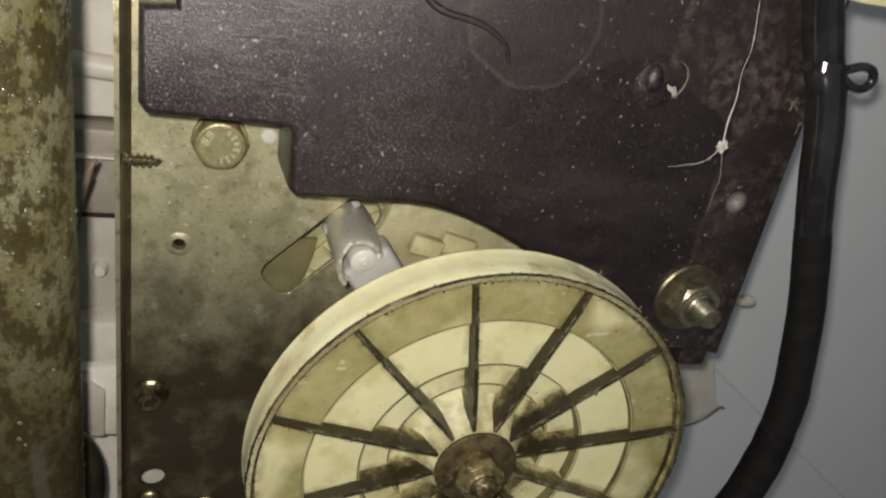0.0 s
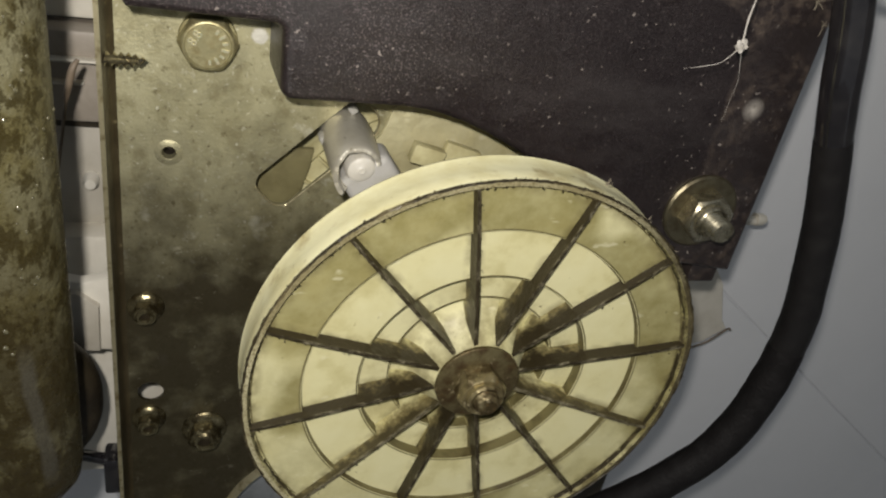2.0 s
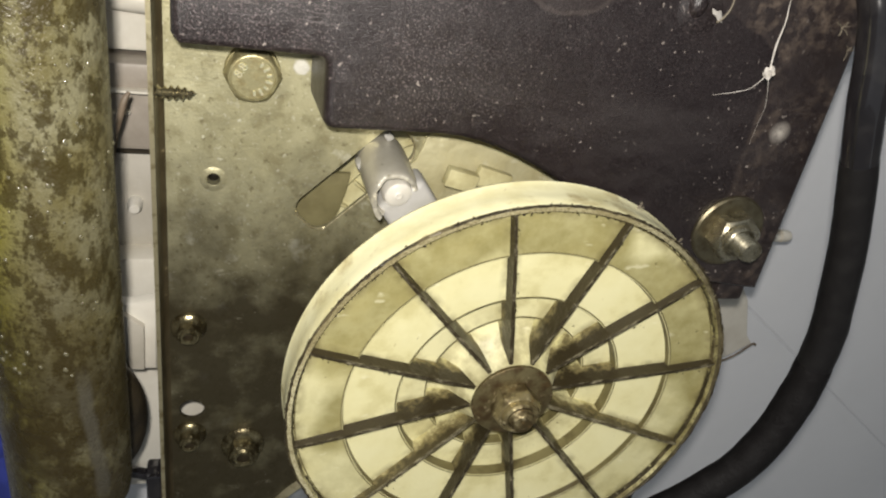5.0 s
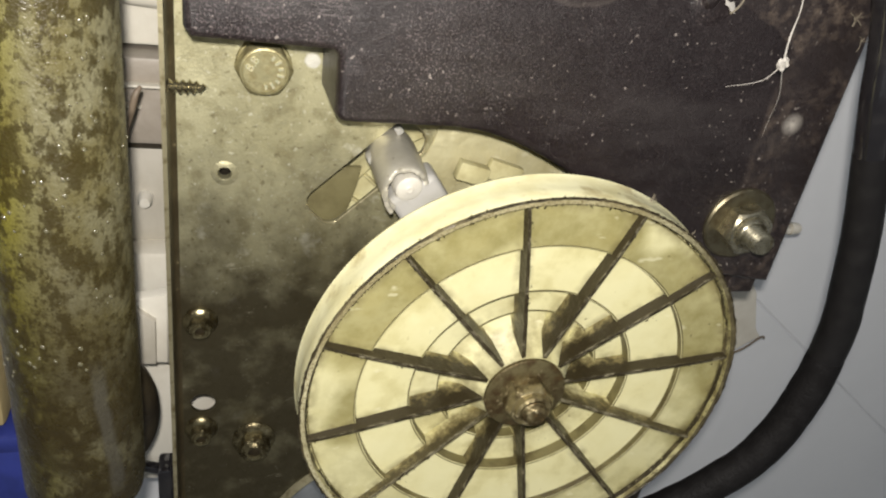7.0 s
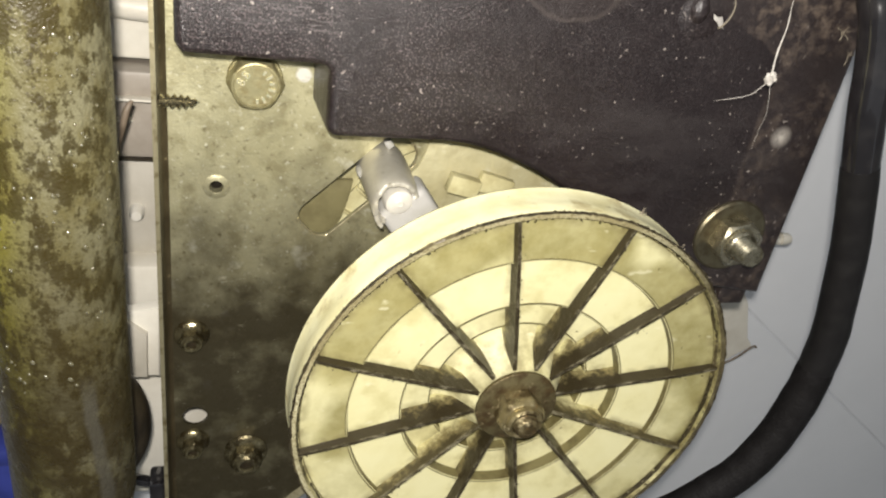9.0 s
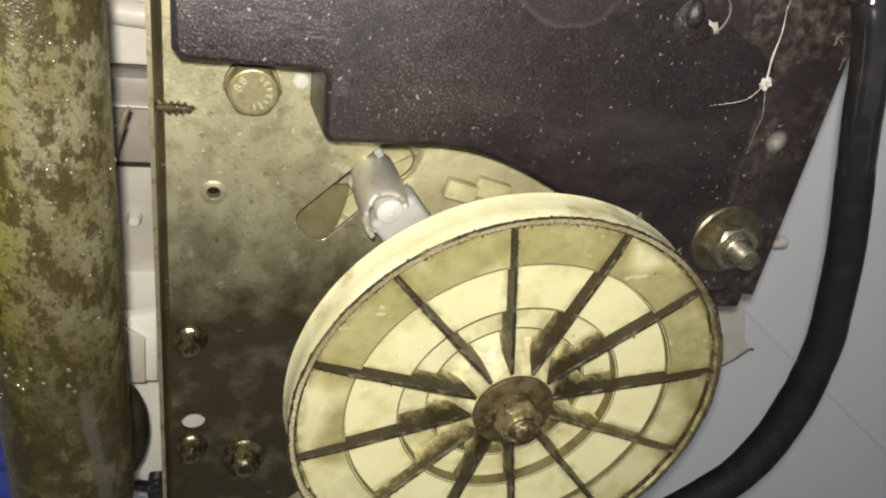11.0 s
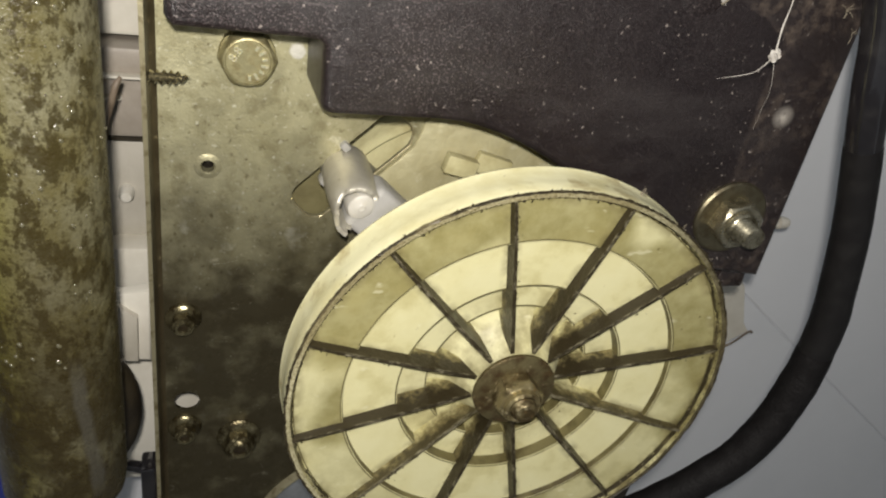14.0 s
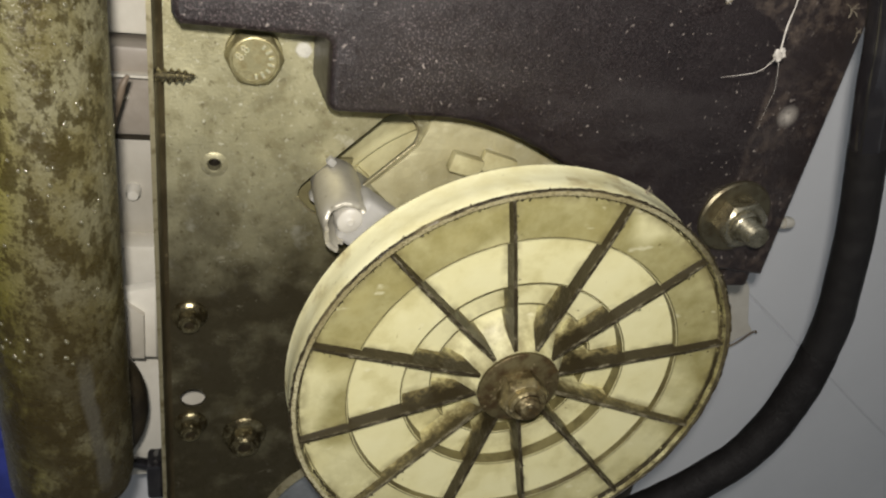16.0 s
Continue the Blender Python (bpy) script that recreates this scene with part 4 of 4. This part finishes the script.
# ---------------------------------------------------------------- cable, pipe and what shows beyond the plate
def cable():
    c = thing("power_cable", (0, 0, 0), "glossy black rubber cable partly wrapped in cloth tape", "cable")
    pts = [(0.060, -0.032, 0.24), (0.0715, -0.032, 0.19), (0.0820, -0.0325, 0.1585), (0.0880, -0.033, 0.1421), (0.0940, -0.0340, 0.1275), (0.0965, -0.0362, 0.1200), (0.0998, -0.038, 0.1075), (0.1020, -0.040, 0.0943),
           (0.1051, -0.040, 0.0852), (0.1085, -0.040, 0.0756), (0.1123, -0.040, 0.0655), (0.1196, -0.040, 0.0440), (0.1256, -0.040, 0.0203), (0.1284, -0.040, 0.0076), (0.1293, -0.040, -0.0071), (0.1291, -0.040, -0.0196),
           (0.1264, -0.040, -0.0368), (0.1232, -0.040, -0.0475), (0.1175, -0.0395, -0.0600), (0.1105, -0.038, -0.0705), (0.0920, -0.033, -0.0930), (0.0450, -0.018, -0.140)]
    part("cable_jacket", tube(pts, lambda t: 0.0059 - 0.0003 * t, 20, 10, 0.012), RUBBER, c)
    part("sheath", tube(pts[9:], lambda t: 0.0059 + 0.0006 * min(1, t * 3), 20, 10, 0.02), SHEATH, c, "matt black cable sheath")
    part("tape_wrap", tube(pts[14:], lambda t: 0.0066 + 0.0005 * min(1, t * 5), 20, 10, 0.05), TAPE, c, "frayed black cloth tape")
    t = thing("cable_tie", (0.0945, -0.0342, 0.1265), "black plastic cable tie looped round the cable", "cable tie")
    part("band", revolve([(0.0060, -0.0013), (0.0068, -0.0013), (0.0068, 0.0013), (0.0060, 0.0013)], 36, closed=True), RUBBER, t, m=pose(0, 0, 0, 78, 0, 8))
    part("loop", tube([(0.005, -0.002, 0.0), (0.0105, -0.003, 0.0022), (0.0150, -0.003, 0.0012), (0.0160, -0.003, -0.0022), (0.0130, -0.003, -0.0044), (0.0085, -0.003, -0.0036), (0.0055, -0.002, -0.0016)], 0.0014, 10, 8), RUBBER, t)


cable()


def drain_pipe():
    p = thing("drain_pipe", (-0.1276, -0.0468, -0.043), "grey plastic drain pipe blotched with black mould and water beads", "pipe")
    R = 0.0165
    prof = [(0, 0.0), (0.0110, 0.0003), (0.0142, 0.0014), (0.0158, 0.0040), (R, 0.0085), (R, 0.03), (0.0166, 0.034), (R, 0.038), (R, 0.12), (0.0167, 0.20), (R, 0.32)]
    bm = revolve([(r, -z) for r, z in prof], 64)
    for v in bm.verts:
        v.co = (v.co.x, v.co.z, -v.co.y)
        k = 1 + 0.010 * noise.noise(v.co * 60)
        v.co.x, v.co.y = v.co.x * k, v.co.y * k
    body = part("pipe_body", bm, PIPE, p)
    bm = bmesh.new()
    for i in range(270):
        if i % 5 == 0:
            a0, z0 = random.uniform(195, 370), 0.055 + 0.155 * random.random() ** 0.8
        a = radians(a0 + random.gauss(0, 7))
        z = z0 + random.gauss(0, 0.005)
        r = random.choice((0.0002, 0.00026, 0.0003, 0.00036, 0.00045, 0.00055))
        bmesh.ops.create_icosphere(bm, subdivisions=2, radius=r, matrix=Matrix.Translation(((R + 0.0001) * math.cos(a), (R + 0.0001) * math.sin(a), z)) @ Matrix.Rotation(a, 4, "Z") @ Matrix.Rotation(radians(35), 4, "X") @ Matrix.Diagonal((0.55, 1, random.uniform(1.0, 1.5), 1)))
    tagged(part("dew", bm, DROP, body, "glinting water beads"), kind="stuff")
    g = thing("rubber_grommet", (-0.1280, -0.012, -0.043), "grimy dark rubber elbow behind the pipe", "hose")
    bm = bmesh.new()
    bmesh.ops.create_uvsphere(bm, u_segments=32, v_segments=20, radius=1)
    for v in bm.verts:
        v.co = (v.co.x * 0.0186, v.co.y * 0.014, v.co.z * 0.0265)
    part("elbow", join(bm, tube([(0, 0.002, 0.01), (-0.006, 0.004, 0.035), (-0.010, 0.004, 0.065)], 0.007, 18, 6)), GRIMY_RUBBER, g)


drain_pipe()


def tub_base():
    t = thing("tub_base", (-0.115, 0.04, 0), "white plastic tub base with moulded ribs seen past the plate", "tub base")
    part("upper_panel", box((0.080, 0.012, 0.130), (-0.008, 0.008, 0.132), 0.002), WHITE, t)
    bracket = part("bracket", box((0.080, 0.024, 0.030), (-0.004, 0.006, 0.0500), 0.002), GREYP, t, "grey-brown moulded bracket")
    part("bracket_step", box((0.080, 0.010, 0.0085), (-0.004, -0.004, 0.0625), 0.001), GREYP, bracket)
    part("bracket_lip", box((0.040, 0.007, 0.0010), (-0.010, -0.0085, 0.0580), 0.0004, 1), WHITE, bracket)
    part("bracket_lip", box((0.020, 0.007, 0.0009), (-0.0100, -0.0060, 0.0497), 0.0004, 1), WHITE, bracket)
    part("upper_roll", tube([(-0.040, 0.001, 0.0885), (0.0, 0.0, 0.0850), (0.030, 0.0, 0.0840)], 0.0042, 16, 6), WHITE, t)
    # added dark strip paints the shaded gap below, in the rubber's colour
    part("seal", box((0.080, 0.008, 0.0050), (-0.004, 0.006, 0.0325), 0.0006, 1), GRIMY_RUBBER, t, "dark strip painting the shaded gap under the bracket")
    part("middle_panel", box((0.080, 0.014, 0.042), (-0.004, 0.012, 0.009), 0.002), DULLWHITE, t)
    part("boss", revolve([(0, -0.004), (0.0018, -0.0038), (0.0026, -0.002), (0.0027, 0.006)], 20), PEG, t, m=pose(-0.0012, 0.003, 0.0095))
    part("lower_block", box((0.080, 0.018, 0.030), (-0.004, 0.004, -0.0240), 0.0025), WHITE, t)
    frame_ob = part("frame", sheet([(-0.016, -0.0330), (0.0080, -0.0350), (0.0084, -0.0050), (-0.0010, -0.0070), (-0.016, -0.0040)], [], -0.0375, -0.0330, 0.0008, 2), WHITE, t)
    part("frame_panel", sheet([(-0.016, -0.0320), (0.0040, -0.0335), (0.0044, -0.0150), (-0.0020, -0.0095), (-0.016, -0.0075)], [], -0.0400, -0.0374, 0.0010, 2), DULLWHITE, frame_ob)
    part("skirt", box((0.080, 0.010, 0.075), (0.002, -0.010, -0.0790), 0.002), WHITE, t)
    c = thing("edge_clip", (-0.1085, -0.002, -0.0870), "small dark rubber clip on the plate edge", "clip")
    part("clip_body", box((0.0065, 0.010, 0.017), (0, 0, 0), 0.0012), RUBBER, c)
    part("clip_tongue", box((0.013, 0.004, 0.003), (-0.006, 0.002, 0.004), 0.0008, 2, pose(0, 0, 0, 0, 20, 0)), RUBBER, c)
    b = thing("blue_crate", (-0.182, 0.03, -0.118), "blue plastic crate behind the pipe", "crate")
    wall = part("crate_wall", box((0.040, 0.03, 0.070), (0, 0, 0), 0.003), BLUE, b)
    part("crate_rim", box((0.044, 0.034, 0.008), (0, 0, 0.037), 0.002), BLUE, wall)
    d = thing("tan_block", (-0.184, 0.03, -0.052), "tan plastic block standing on the blue crate", "block")
    part("block_body", box((0.036, 0.03, 0.044), (0, 0, 0), 0.003), TAN, d)


tub_base()


def loose_wire():
    w = thing("loose_wire", (-0.115, 0.0, 0.06), "thin brownish wire bowed beside the pipe", "wire")
    part("wire_jacket", tube([(0.0030, 0.001, 0.0085), (0.0016, 0, 0.0060), (0.0002, 0, 0.0010), (-0.0008, 0, -0.0038), (-0.0016, 0, -0.0090), (-0.0050, 0.0, -0.030)], lambda t: 0.0005 + 0.0006 * math.sin(math.pi * min(1, t * 1.6)), 10, 6), BROWN, w)


loose_wire()


def motor_side():
    m = thing("motor_bracket", (0.06, 0.01, -0.13), "dark steel motor bracket below the pulley", "bracket")
    part("bracket_plate", sheet([(-0.11, -0.09), (0.055, -0.09), (0.055, 0.005), (0.064, 0.048), (0.05, 0.075), (-0.005, 0.075), (-0.02, 0.02), (-0.11, 0.0)], [], 0.0, 0.02, 0.002, 2), DARK, m)
    b = thing("bracket_bolt", (0.0720, -0.0305, -0.1060), "plated stud with nut on the motor bracket", "bolt")
    part("stud", thread(0.0032, 0.0, 0.0405, 0.0012, 0.0005), NUT, b)
    part("nut", hexagon(0.0110, 0.018, 0.026, 8, 0.0008), NUT, b)
    g = thing("drum_end", (-0.026, 0.008, -0.128), "galvanised sheet-metal drum end behind the round opening", "drum")
    part("disc", revolve([(0, 0.0), (0.018, 0.0), (0.0195, -0.0012), (0.0215, -0.0012), (0.023, 0.0002), (0.040, 0.0006), (0.046, 0.003), (0.047, 0.04)], 72), GALV, g)
    s = thing("plastic_strap", (0.190, 0.0745, -0.075), "torn white plastic strap end", "strap")
    part("strap_body", sheet([(-0.04, -0.03), (0.004, -0.021), (0.017, -0.012), (0.012, -0.006), (0.003, 0.018), (-0.01, 0.035), (-0.04, 0.03)], [], -0.0012, 0.0012, 0.0004, 1), WHITE, s)
    part("strap_edge", tube([(-0.03, -0.002, -0.031), (0.003, -0.002, -0.0225), (0.0165, -0.002, -0.0120), (0.0195, -0.002, -0.0125)], 0.0006, 8, 4), BROWN, s)
    p = thing("plastic_peg", (0.178, 0.052, -0.004), "short white plastic peg beyond the cover edge", "peg")
    part("peg_tip", revolve([(0, -0.004), (0.0022, -0.0036), (0.0030, -0.002), (0.0032, 0.002)], 24), WHITE, p, m=pose(0, 0, 0, 0, 0, 90))
    part("peg_shank", tube([(-0.002, 0, -0.001), (-0.03, 0.0, 0.0), (-0.07, 0, 0.002)], 0.0022, 14, 4), WHITE, p)
    y = thing("end_stop", (0.108, -0.030, 0.151), "small yellowed plastic stop above the cable tie", "stop")
    part("stop_body", box((0.022, 0.012, 0.010), (0, 0, 0), 0.001), RIM, y)


motor_side()


# ---------------------------------------------------------------- what moves
def motions():
    lever = [(0.0, 0.0), (3.5, 0.1), (7.0, 0.5), (8.5, 0.7), (10.0, 1.6), (11.0, 3.0), (11.5, 4.0), (12.0, 6.6), (12.5, 8.3), (13.0, 9.7), (13.5, 11.8),
             (14.0, 12.8), (14.5, 14.5), (15.0, 17.2), (15.5, 19.0), (16.0, 19.6)]
    walk(LEVER, [(t, pose(0, 0, 0, 0, -a, 0)) for t, a in lever])
    wheel = [(0.0, 0.0), (7.0, 0.0), (13.3, 0.0), (13.7, 0.15), (14.0, 0.7), (14.5, 1.88), (15.0, 2.17), (15.5, 2.24), (16.0, 2.3)]
    walk(PULLEY_OB, [(t, pose(0, 0, 0, 0, -a, 0)) for t, a in wheel])


motions()
